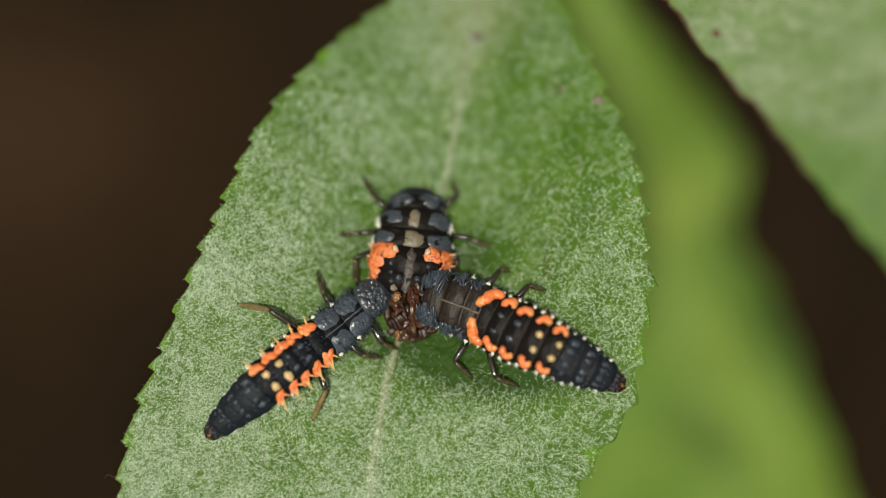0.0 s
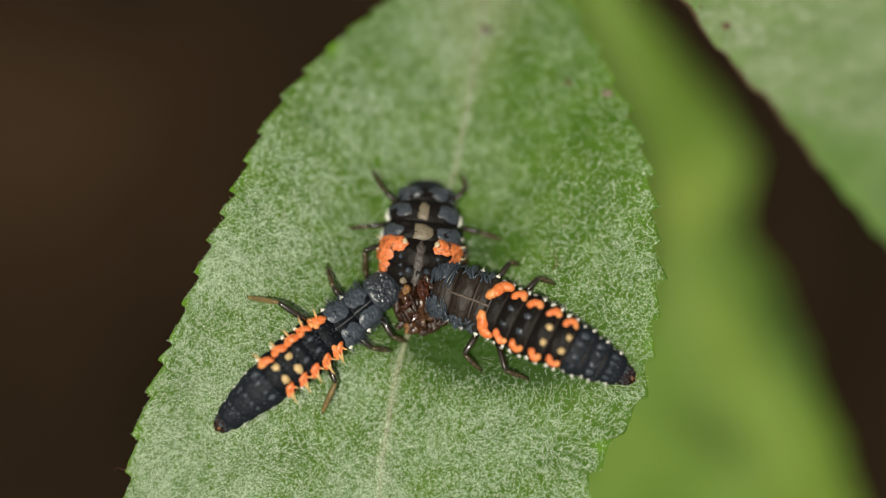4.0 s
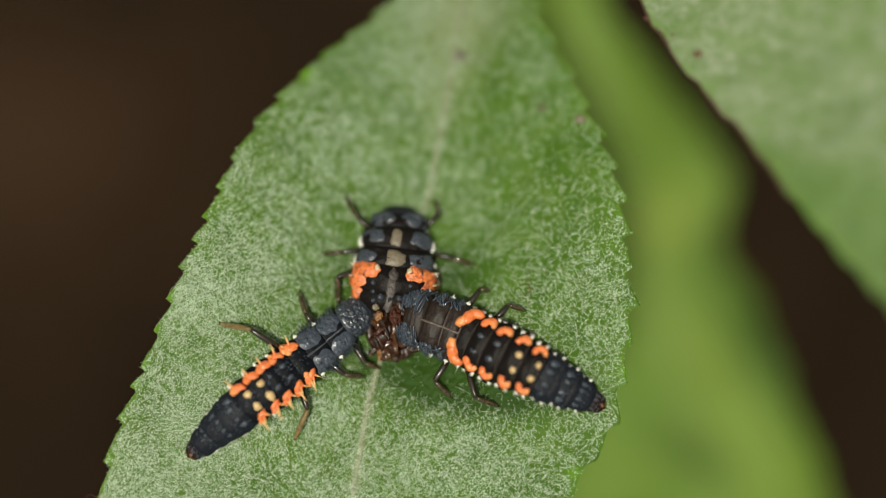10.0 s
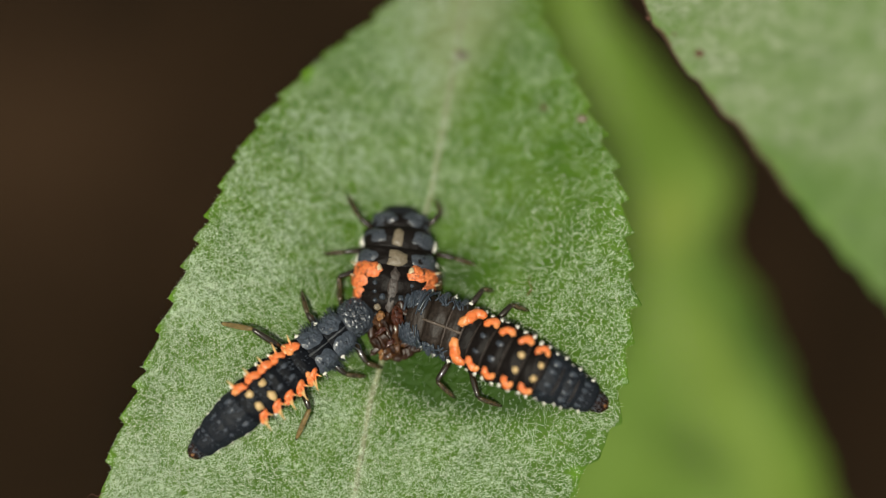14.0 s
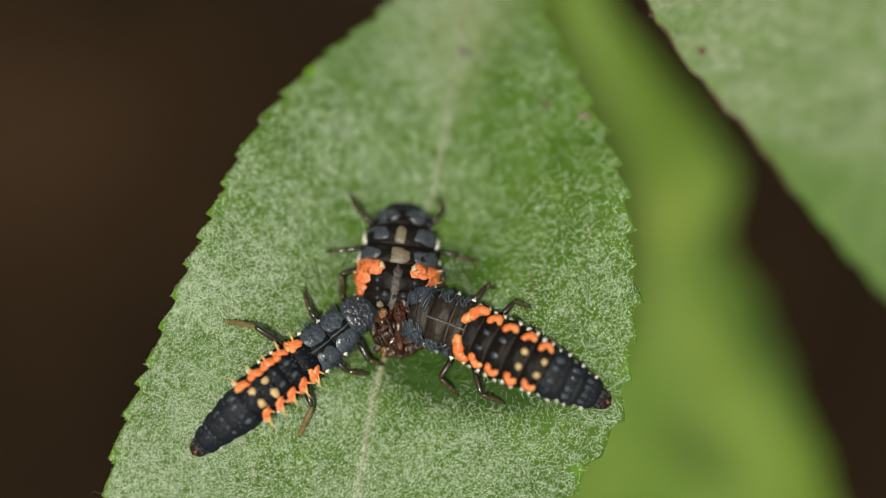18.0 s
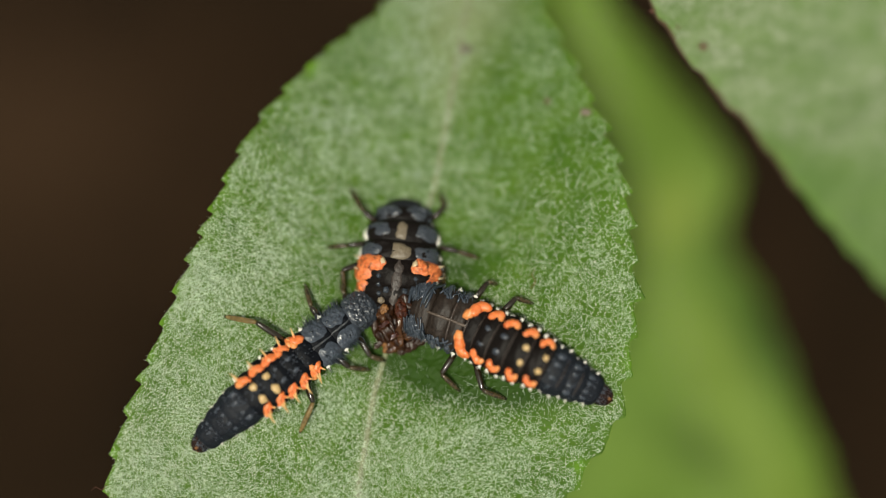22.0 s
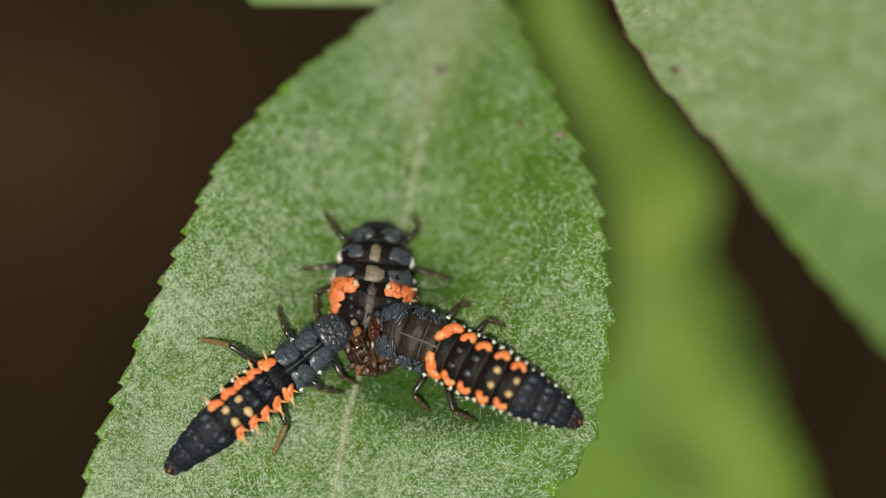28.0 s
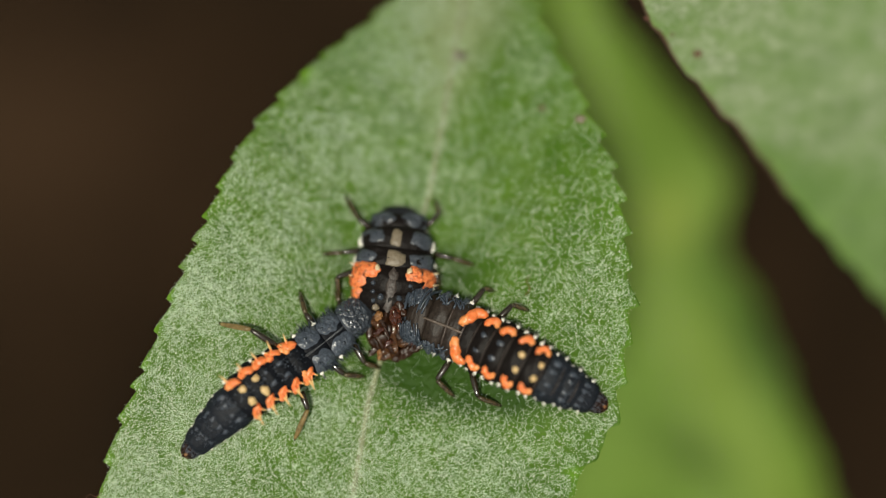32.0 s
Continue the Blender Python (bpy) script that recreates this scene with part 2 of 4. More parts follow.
def spot(x, y, w):
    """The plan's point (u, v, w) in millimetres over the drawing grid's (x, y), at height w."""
    k = 1 - w / DIST
    return (x - 784) * UNIT * k, (441 - y) * UNIT * k, w


def tube(bm, pts, radii, sides=8, cap=True, index=0):
    """A round, tapering tube through the points."""
    pts = [Vector(p) for p in pts]
    rings, last = [], None
    for i, p in enumerate(pts):
        ahead = (pts[min(i + 1, len(pts) - 1)] - pts[max(i - 1, 0)]).normalized()
        side = ahead.cross(Vector((0, 0, 1)) if abs(ahead.z) < 0.9 else Vector((1, 0, 0))) if last is None else \
            ahead.cross(last.cross(ahead))
        side = side if last is None else last - ahead * last.dot(ahead)
        side.normalize()
        last, up = side, ahead.cross(side).normalized()
        rings.append([bm.verts.new(p + radii[i] * (math.cos(a) * side + math.sin(a) * up))
                      for a in (2 * math.pi * s / sides for s in range(sides))])
    for r, q in zip(rings, rings[1:]):
        for s in range(sides):
            bm.faces.new((r[s], r[(s + 1) % sides], q[(s + 1) % sides], q[s])).material_index = index
    if cap:
        bm.faces.new(rings[0][::-1]).material_index = index
        bm.faces.new(rings[-1]).material_index = index


def curve_through(pts, steps=6):
    """Points on a smooth curve through pts."""
    pts = [Vector(p) for p in pts]
    ext = [2 * pts[0] - pts[1], *pts, 2 * pts[-1] - pts[-2]]
    out = []
    for a, b, c, d in zip(ext, ext[1:], ext[2:], ext[3:]):
        for i in range(steps):
            t = i / steps
            out.append(0.5 * (2 * b + (c - a) * t + (2 * a - 5 * b + 4 * c - d) * t * t + (3 * b - a - 3 * c + d) * t ** 3))
    return out + [pts[-1]]


def lump(bm, centre, size, turn=None, wrinkle=0.12, grain=2.5, level=2, seed=0.0, index=0):
    """A rounded, uneven body."""
    got = bmesh.ops.create_icosphere(bm, subdivisions=level, radius=1.0)["verts"]
    turn = turn or Matrix.Identity(3)
    for v in got:
        n = noise.noise(v.co * grain + Vector((seed, seed * 1.7, 3.1)))
        p = v.co * (1 + wrinkle * n)
        v.co = turn @ Vector((p.x * size[0], p.y * size[1], p.z * size[2])) + Vector(centre)
    faces = list({f for v in got for f in v.link_faces})
    for f in faces:
        f.material_index = index
    return faces


def spikes(bm, faces, wanted, index=0):
    """Draws the nearest face out into a point for each (place, way, length)."""
    left = list(faces)
    for place, way, length in wanted:
        f = min(left, key=lambda f: (f.calc_center_median() - place).length_squared)
        left.remove(f)
        tip = f.calc_center_median() + Vector(way).normalized() * length
        got = bmesh.ops.poke(bm, faces=[f])
        got["verts"][0].co = tip
        for g in got["faces"]:
            g.material_index = index


# ---- the soil, far below ----
def make_ground():
    rings = np.concatenate(([0.0], 4 * 1.06 ** np.arange(0, 214)))
    turns = 96
    ang = np.linspace(0, 2 * np.pi, turns, endpoint=False)
    r, a = np.meshgrid(rings[1:], ang, indexing="ij")
    x, y = r * np.cos(a), r * np.sin(a)
    h = (field(x / 30, y / 30, 5, 4) - 0.5) * 26 + (field(x / 7, y / 7, 9, 3) - 0.5) * 6
    h = np.where(r > 3000, h * 3000 / r, h)
    verts = np.concatenate(([[0, 0, 0]], np.stack((x, y, h), -1).reshape(-1, 3)))
    i, j = np.meshgrid(np.arange(len(rings) - 2), np.arange(turns), indexing="ij")
    p = lambda i, j: 1 + i * turns + j % turns
    quads = np.stack((p(i, j), p(i + 1, j), p(i + 1, j + 1), p(i, j + 1)), -1).reshape(-1, 4)
    mesh = arrays("ground", verts, quads)
    ob = finish("ground", mesh, SOIL, None)
    ob.location = (0.03, 0.17, 0)
    tagged(ob, "dark brown damp soil with crumbly clods", "soil", kind="structure")


make_ground()


# ---- the plant: leaves on one stem ----
plant = new("plant")
plant.matrix_basis = PLAN.copy()
tagged(plant, "young green plant with serrated grey-haired leaves growing from soil", "plant")


def rib_main(y):
    return np.interp(y, (-300, 0, 150, 340, 560, 700, 860, 1300), (850, 826, 800, 766, 702, 660, 633, 600))


def surf_main(x, y):
    """Height of the large leaf: its base bends away, its halves rise from the midrib."""
    v = (441 - np.asarray(y, float)) * UNIT
    d = np.abs(np.asarray(x, float) - rib_main(y)) * UNIT
    w = -0.030 * np.maximum(v + 3.0, 0) ** 1.9
    deep = 1.0 + 1.7 * np.exp(-((v - 1.0) / 6.0) ** 2)
    w = w + deep * (1 - np.exp(-(d / 7.0) ** 2)) - deep + 0.6
    w = w - 0.012 * np.maximum(-v - 9, 0) ** 2
    return w + (field(np.asarray(x) / 160, np.asarray(y) / 160, 3, 2) - 0.5) * 0.35


def bare(x, y):
    """Where the feeding larvae have rubbed the down away."""
    b = np.exp(-((x - 705) / 150) ** 2 - ((y - 535) / 135) ** 2)
    b = np.maximum(b, np.exp(-((x - 775) / 130) ** 2 - ((y - 650) / 75) ** 2))
    b = np.maximum(b, 0.8 * np.exp(-((x - 850) / 75) ** 2 - ((y - 478) / 50) ** 2))
    b = np.maximum(b, 0.95 * np.exp(-((x - 700) / 95) ** 2 - ((y - 640) / 48) ** 2))
    b = np.maximum(b, 0.8 * np.exp(-((x - 715) / 180) ** 2 - ((y - 430) / 95) ** 2))
    b = np.maximum(b, np.exp(-((x - 800) / 120) ** 2 - ((y - 672) / 62) ** 2))
    return np.clip(1.15 * np.maximum(b, 0.85 * np.exp(-((x - 895) / 180) ** 2 - ((y - 690) / 60) ** 2)), 0, 1)


def down_main(x, y):
    """How thick the white hairs lie."""
    f = np.clip(0.55 + (field(x / 120, y / 120, 21, 3) - 0.45) * 1.4, 0.34, 1)
    thin = 0.92 * np.exp(-((x - 985) / 165) ** 2 - ((y - 330) / 180) ** 2)
    high = 0.6 + 0.4 * np.clip((y - 120) / 260, 0, 1)
    return f * high * (1 - 0.15 * np.clip((x - rib_main(y) - 20) / 160, 0, 1)) * (1 - 0.95 * bare(x, y)) * (1 - thin) * (1 - 0.8 * np.clip(fresh_main(x, y), 0, 1))


def felted_main(x, y):
    """Short matted hairs between the long ones, in whitish tufts."""
    tuft = np.clip((field(x / 34, y / 34, 23, 3) - 0.42) * 4.0, 0.08, 1)
    far = np.clip((x - rib_main(y) - 20) / 160, 0, 1)
    return down_main(x, y) * tuft * (1 - 0.35 * far)


def felt_main(x, y):
    """The matted ground of the down, palest where the leaf joins its stalk."""
    d = (x - rib_main(y)) / 95
    base = np.exp(-d * d) * np.clip((260 - y) / 260, 0, 1)
    far = np.clip((x - rib_main(y) - 20) / 160, 0, 1)
    return np.clip(0.75 * down_main(x, y) * (1 - 0.5 * base) * (1 - 0.5 * far), 0, 1)


def pale_main(x, y):
    """The broad pale base of the midrib, which narrows towards the tip."""
    d = (x - rib_main(y) + 8) / np.clip(18 + (260 - y) * 0.33, 12, 120)
    line = 0.75 * np.exp(-((x - rib_main(y)) / 8) ** 2) * np.clip((y - 600) / 60, 0, 1)
    return 0.85 * np.exp(-d * d) * np.clip((300 - y) / 260, 0, 1) + line


def shade_main(x, y):
    """Shade under and beside the larvae, painted into the leaf's green."""
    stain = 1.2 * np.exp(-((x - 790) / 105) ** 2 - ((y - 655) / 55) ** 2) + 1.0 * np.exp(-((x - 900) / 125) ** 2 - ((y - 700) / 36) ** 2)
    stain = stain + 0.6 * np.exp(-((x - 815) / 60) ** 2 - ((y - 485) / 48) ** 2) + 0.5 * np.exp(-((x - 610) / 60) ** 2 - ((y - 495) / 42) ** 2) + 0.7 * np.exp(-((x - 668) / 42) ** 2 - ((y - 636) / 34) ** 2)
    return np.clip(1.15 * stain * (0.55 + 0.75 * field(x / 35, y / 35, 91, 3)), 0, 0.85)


def fresh_main(x, y):
    """Teeth of the margin where the down is worn off and the bright green shows."""
    spots = ((550, 126, 13), (1022, 835, 15), (1112, 655, 12), (304, 524, 11), (282, 578, 11), (261, 641, 12), (248, 679, 9), (218, 733, 11), (198, 810, 11), (390, 322, 12), (364, 376, 11), (1118, 300, 9))
    return sum(0.95 * np.exp(-((x - a) ** 2 + (y - b) ** 2) / r ** 2) for a, b, r in spots)


def surf_side(x, y):
    x, y = np.asarray(x, float), np.asarray(y, float)
    w = 3.0 + 0.006 * (np.clip(y, -200, 900) - 88) + 0.010 * np.clip(x - 1232, -120, 700)
    return w + (field(x / 140, y / 140, 31, 2) - 0.5) * 0.5


def rib_side(y):
    return np.interp(y, (-620, -200, 0, 690), (1260, 1640, 1720, 1770))


def felt_side(x, y):
    seam = 250 + (x - 1340) * 0.33
    return np.clip((seam - y) / 50 + 0.5, 0.30, 1) * (0.7 + 0.3 * field(x / 60, y / 60, 8, 2))


def surf_back(x, y):
    x, y = np.asarray(x, float), np.asarray(y, float)
    bend = np.sin((x + 0.35 * y - 900) / 95) * 1.6
    return -27 - 0.004 * np.abs(x - 1150) + bend - 0.010 * np.maximum(-y, 0)


def lit_back(x, y):
    """Light painted on the lower leaf: a blotch and a band along its middle."""
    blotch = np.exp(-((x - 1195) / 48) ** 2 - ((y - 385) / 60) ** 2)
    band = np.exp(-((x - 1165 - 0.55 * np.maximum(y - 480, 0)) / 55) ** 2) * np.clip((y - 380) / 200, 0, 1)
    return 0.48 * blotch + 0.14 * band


def shaded_back(x, y):
    """Shade of the lower leaf's folds, painted as darker green streaks."""
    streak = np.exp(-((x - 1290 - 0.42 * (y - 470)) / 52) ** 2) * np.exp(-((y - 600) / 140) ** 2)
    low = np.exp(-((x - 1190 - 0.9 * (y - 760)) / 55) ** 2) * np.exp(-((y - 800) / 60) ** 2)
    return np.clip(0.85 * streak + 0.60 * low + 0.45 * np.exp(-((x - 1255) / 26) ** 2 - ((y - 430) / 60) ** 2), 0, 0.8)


def surf_high(x, y):
    return -4.5 + 0.0 * np.asarray(x, float) + 0.004 * np.maximum(-np.asarray(y, float), 0)


def none_felt(x, y):
    return 0.15 + 0 * x


def margin(ctrl, ys, spacing, size, seed, tips=(), smooth=9):
    """A leaf's two margins along ys, with saw teeth that lean towards the tip."""
    cy = [c[0] for c in ctrl]
    sides = []
    for k, sign in ((1, -1), (2, 1)):
        x = np.interp(ys, cy, [c[k] for c in ctrl])
        for _ in range(3):
            pad = np.pad(x, smooth, mode="edge")
            x = np.convolve(pad, np.ones(2 * smooth + 1) / (2 * smooth + 1), mode="valid")
        run = np.concatenate(([0], np.cumsum(np.hypot(np.diff(x), np.diff(ys)))))
        ph = run / spacing + 0.30 * np.sin(run / 171 + seed + k) + seed * 0.37 + k * 0.21
        n, f = np.floor(ph), ph - np.floor(ph)
        big = 0.55 + 0.75 * lattice(n, n * 0 + k, seed)
        cut = 0.84 if k == 1 else 0.88
        if tips and k == 1:
            ph = np.interp(ys, tips, np.arange(len(tips))) + cut
            n, f = np.floor(ph), ph - np.floor(ph)
            big = 0.60 + 0.40 * lattice(n, n * 0 + k, seed)
        saw = np.where(f < cut, np.clip(f / cut, 0, 1) ** (0.80 if k == 1 else 1.2), ((1 - f) / (1 - cut)) ** (1.5 if k == 1 else 1.0))
        x = x + sign * size * big * (saw - 0.20)
        x = x + sign * 3.0 * (field(run / 11, run * 0 + k, seed + 40, 2) - 0.5)
        x[1:-1] = 0.15 * x[:-2] + 0.7 * x[1:-1] + 0.15 * x[2:]
        sides.append(x)
    return sides


def make_leaf(ctrl, rib, surf, felt, material, label, step=3.0, cols=72, spacing=66, size=13, seed=1, thick=0.30, veins=0.06, pale=None, wet=None, fresh=None, tips=()):
    """A leaf blade as one closed sheet, with its down and rim told per point."""
    ys = np.arange(ctrl[0][0], ctrl[-1][0] + 1e-6, step)
    xl, xr = margin(ctrl, ys, spacing, size, seed, tips)
    mid = np.clip(rib(ys), np.minimum(xl, xr) + 0.3 * (xr - xl), np.maximum(xl, xr) - 0.25 * (xr - xl))
    c = np.linspace(-1, 1, cols)
    c = np.sign(c) * (1 - (1 - np.abs(c)) ** 1.25)
    cc, yy = np.meshgrid(c, ys)
    xx = np.where(cc < 0, mid[:, None] + cc * (mid - xl)[:, None], mid[:, None] + cc * (xr - mid)[:, None])
    w = surf(xx, yy)
    off = (xx - mid[:, None]) * UNIT
    side = (yy + np.abs(xx - mid[:, None]) * 0.75) / 105 + 0.25 * np.sign(cc)
    w = w - veins * np.exp(-((side - np.round(side)) / 0.06) ** 2) * np.clip(np.abs(off) / 2, 0, 1)
    w = w + (field(xx / 22, yy / 22, seed + 60, 2) - 0.5) * 0.14
    lip = np.clip((1 - np.abs(cc)) / 0.05, 0, 1)
    k = 1 - w / DIST
    top = np.stack(((xx - 784) * UNIT * k, (441 - yy) * UNIT * k, w), -1)
    low = top.copy()
    low[..., 2] -= thick * (0.3 + 0.7 * lip)
    n, m = len(ys), cols
    idx = np.arange(n * m).reshape(n, m)
    q = np.stack((idx[:-1, :-1], idx[1:, :-1], idx[1:, 1:], idx[:-1, 1:]), -1).reshape(-1, 4)
    ring = np.concatenate((idx[0, :], idx[1:, -1], idx[-1, -2::-1], idx[-2:0:-1, 0]))
    nxt = np.roll(ring, -1)
    wall = np.stack((ring, nxt, nxt + n * m, ring + n * m), -1)
    quads = np.concatenate((q, q[:, ::-1] + n * m, wall))
    mesh = arrays("leaf", np.concatenate((top.reshape(-1, 3), low.reshape(-1, 3))), quads)
    f = felt(xx, yy)
    rim = np.exp(-np.minimum(np.abs(xx - xl[:, None]), np.abs(xx - xr[:, None])) / 12) * 0.55
    rim = rim * (0.25 + 0.75 * (field(xx / 45, yy / 45, seed + 77, 2) > 0.48))
    if fresh:
        rim = np.clip(np.maximum(rim, fresh(xx, yy)), 0, 1)
        f = f * (1 - 0.8 * np.clip(fresh(xx, yy), 0, 1))
    # wet carries painted shade; pale also the lower leaf's painted light
    for name, value in (("felt", f), ("rim", rim), ("pale", pale(xx, yy) if pale else 0 * xx), ("wet", wet(xx, yy) if wet else 0 * xx)):
        att = mesh.attributes.new(name, "FLOAT", "POINT")
        att.data.foreach_set("value", np.tile(value.ravel(), 2).astype(np.float32))
    return finish("leaf", mesh, material, plant, label), (ys, xl, xr)


MAIN_EDGE = [(-260, 815, 885), (-170, 790, 895), (-80, 745, 905), (0, 704, 944), (45, 652, 968), (90, 583, 990), (135, 534, 1018),
             (222, 456, 1056), (283, 420, 1085), (340, 393, 1102), (458, 340, 1118), (535, 308, 1121), (595, 284, 1117),
             (655, 260, 1107), (742, 222, 1090), (800, 203, 1065), (835, 196, 1030), (882, 188, 1004), (940, 182, 985), (1060, 195, 940),
             (1180, 260, 860), (1290, 400, 740), (1340, 520, 640), (1355, 575, 600)]
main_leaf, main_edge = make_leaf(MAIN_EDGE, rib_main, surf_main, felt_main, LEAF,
                                 "broad green leaf with toothed margin and white down", 2.0, 96, 66, 19, 1, pale=pale_main, wet=shade_main, fresh=fresh_main,
                                 tips=(-290, -220, -150, -80, -20, 25, 62, 95, 128, 167, 213, 277, 328, 382, 422, 470, 527, 583, 648, 682, 738, 815, 880, 950, 1020, 1100, 1180, 1260, 1360))
SIDE_EDGE = [(-620, 1190, 1320), (-500, 1090, 1500), (-300, 1058, 1720), (-100, 1098, 1860), (0, 1142, 1900), (90, 1195, 1930),
             (140, 1233, 1940), (180, 1273, 1945), (215, 1313, 1945), (260, 1349, 1945), (320, 1385, 1940), (370, 1432, 1935),
             (420, 1475, 1925), (470, 1517, 1910), (530, 1577, 1890), (600, 1640, 1860), (680, 1740, 1800), (690, 1760, 1780)]
side_leaf, side_edge = make_leaf(SIDE_EDGE, rib_side, surf_side, felt_side, LEAF_GREY,
                                 "grey-green felted leaf with finely toothed edge", 4.0, 60, 88, 11, 4)
BACK_EDGE = [(-330, 900, 1000), (-200, 860, 1060), (0, 830, 1058), (80, 825, 1128), (160, 830, 1202), (250, 835, 1270),
             (320, 840, 1306), (360, 845, 1300), (395, 850, 1270), (430, 855, 1270), (540, 860, 1346), (700, 870, 1402),
             (882, 890, 1472), (1000, 960, 1505), (1150, 1120, 1490), (1250, 1280, 1430), (1270, 1330, 1400)]
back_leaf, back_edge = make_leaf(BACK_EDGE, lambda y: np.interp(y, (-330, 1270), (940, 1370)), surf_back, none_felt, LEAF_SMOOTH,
                                 "smooth yellow-green leaf hanging lower on the plant", 3.0, 64, 140, 10, 6, pale=lit_back, wet=shaded_back)
HIGH_EDGE = [(-520, 700, 760), (-400, 560, 820), (-200, 430, 830), (-80, 420, 800), (-44, 440, 760), (-30, 480, 720), (-22, 540, 660),
             (-19, 585, 615)]
high_leaf, high_edge = make_leaf(HIGH_EDGE, lambda y: np.interp(y, (-520, -15), (740, 600)), surf_high, felt_side, LEAF_GREY,
                                 "grey-green leaf tip beside the broad leaf", 4.0, 48, 66, 4, 9)

# midribs, stalks and the stem
for leaf, rib, surf, ys, r0, r1 in (
        (main_leaf, rib_main, surf_main, np.arange(-255, 1300, 30), 0.12, 0.15),
        (side_leaf, rib_side, surf_side, np.arange(-600, 670, 40), 0.35, 0.06),
        (back_leaf, lambda y: np.interp(y, (-330, 1270), (940, 1370)), surf_back, np.arange(-320, 1240, 50), 0.16, 0.06)):
    bm = bmesh.new()
    pts = [spot(float(rib(y)), y, float(surf(rib(y), y)) - 0.02) for y in ys]
    tube(bm, pts, [r0 + (r1 - r0) * i / (len(pts) - 1) for i in range(len(pts))], 10)
    for v in bm.verts:
        v.co.z -= 0.55 * (r0 if leaf is main_leaf else 0.2) * 0.5
    part("midrib", bm, VEIN, leaf, "pale raised midrib")

NODE = Vector((3.0, 31.0, -14.0))
DOWN = Vector((0, -0.5, -0.8660254))
bm = bmesh.new()
tube(bm, [NODE - DOWN * d for d in (-345, -200, -120, -60, -20, 0, 12, 30, 45)], [1.9, 1.7, 1.6, 1.5, 1.4, 1.35, 1.25, 1.1, 0.7], 12)
part("stem", bm, STALK, plant, "upright green stem")
for ends in ((spot(838, -250, float(surf_main(838, -250)) - 0.1), (2.6, 24.0, -12.0)),
             (spot(1260, -600, float(surf_side(1260, -600))), (9.0, 38.0, -3.0)),
             (spot(945, -320, float(surf_back(945, -320))), (5.0, 25.0, -30.0)),
             (spot(735, -510, float(surf_high(735, -510))), (0.5, 33.0, -8.0))):
    foot = NODE + DOWN * (-(ends[1][2] + 14) / 0.8660254 if ends[1][2] > -14 else (-(ends[1][2] + 14)) / 0.8660254)
    bm = bmesh.new()
    pts = curve_through([ends[0], 0.5 * (Vector(ends[0]) + foot) + Vector((0, 0, 0.8)), foot])
    tube(bm, pts, [0.45 + 0.25 * i / (len(pts) - 1) for i in range(len(pts))], 10)
    part("leaf_stalk", bm, STALK, plant)


# ---- the down on the broad leaf ----
def inside(x, y, edge, inset=4.0):
    ys, xl, xr = edge
    return (x > np.interp(y, ys, xl) + inset) & (x < np.interp(y, ys, xr) - inset) & (y > ys[0]) & (y < ys[-1])


def strewn(count, edge, box, density, rng):
    xs, ys = [], []
    while sum(map(len, xs)) < count:
        x, y = rng.uniform(box[0], box[2], 20000), rng.uniform(box[1], box[3], 20000)
        keep = inside(x, y, edge, 6.0 * rng.random(20000)) & (rng.random(20000) < density(x, y))
        xs.append(x[keep]), ys.append(y[keep])
    return np.concatenate(xs)[:count], np.concatenate(ys)[:count]


def make_down(count, edge, box, surf, density, parent, seed, radius=0.0062, joints=8, reach=(1.1, 3.2)):
    """Curled hairs lying on a leaf, each a thin three-sided thread."""
    rng = np.random.default_rng(seed)
    x, y = strewn(count, edge, box, density, rng)
    head = rng.uniform(0, 2 * np.pi, count)
    curl = rng.normal(0, 0.42, count)
    pace = rng.uniform(*reach, count)
    good = np.ones(count, bool)
    pts = np.zeros((count, joints, 3))
    lift = rng.uniform(0.01, 0.11, count)
    for j in range(joints):
        t = j / (joints - 1)
        w = surf(x, y) + 0.06 + lift * np.sin(np.pi * min(1.0, 0.15 + t * 0.8))
        k = 1 - w / DIST
        pts[:, j] = np.stack(((x - 784) * UNIT * k, (441 - y) * UNIT * k, w), -1)
        x, y = x + pace * np.cos(head), y + pace * np.sin(head)
        head = head + curl + rng.normal(0, 0.28, count)
        good &= inside(x, y, edge, -3.0)
    pts, count = pts[good], int(good.sum())
    ahead = np.gradient(pts, axis=1)
    ahead /= np.linalg.norm(ahead, axis=2, keepdims=True) + 1e-9
    side = np.stack((-ahead[..., 1], ahead[..., 0], 0 * ahead[..., 0]), -1)
    side /= np.linalg.norm(side, axis=2, keepdims=True) + 1e-9
    up = np.cross(ahead, side)
    taper = radius * np.linspace(1.0, 0.55, joints)[None, :, None] * rng.uniform(0.7, 1.3, (count, 1, 1))
    rings = np.stack([pts + taper * (math.cos(a) * side + math.sin(a) * up) for a in (1.5708, 3.6652, 5.7596)], 2)
    base = (np.arange(count)[:, None, None] * joints + np.arange(joints - 1)[None, :, None]) * 3
    s = np.arange(3)[None, None, :]
    quads = np.stack((base + s, base + (s + 1) % 3, base + 3 + (s + 1) % 3, base + 3 + s), -1).reshape(-1, 4)
    ob = finish("down", arrays("down", rings.reshape(-1, 3), quads), HAIR, parent, "fine curled white hairs")
    return tagged(ob, kind="stuff")


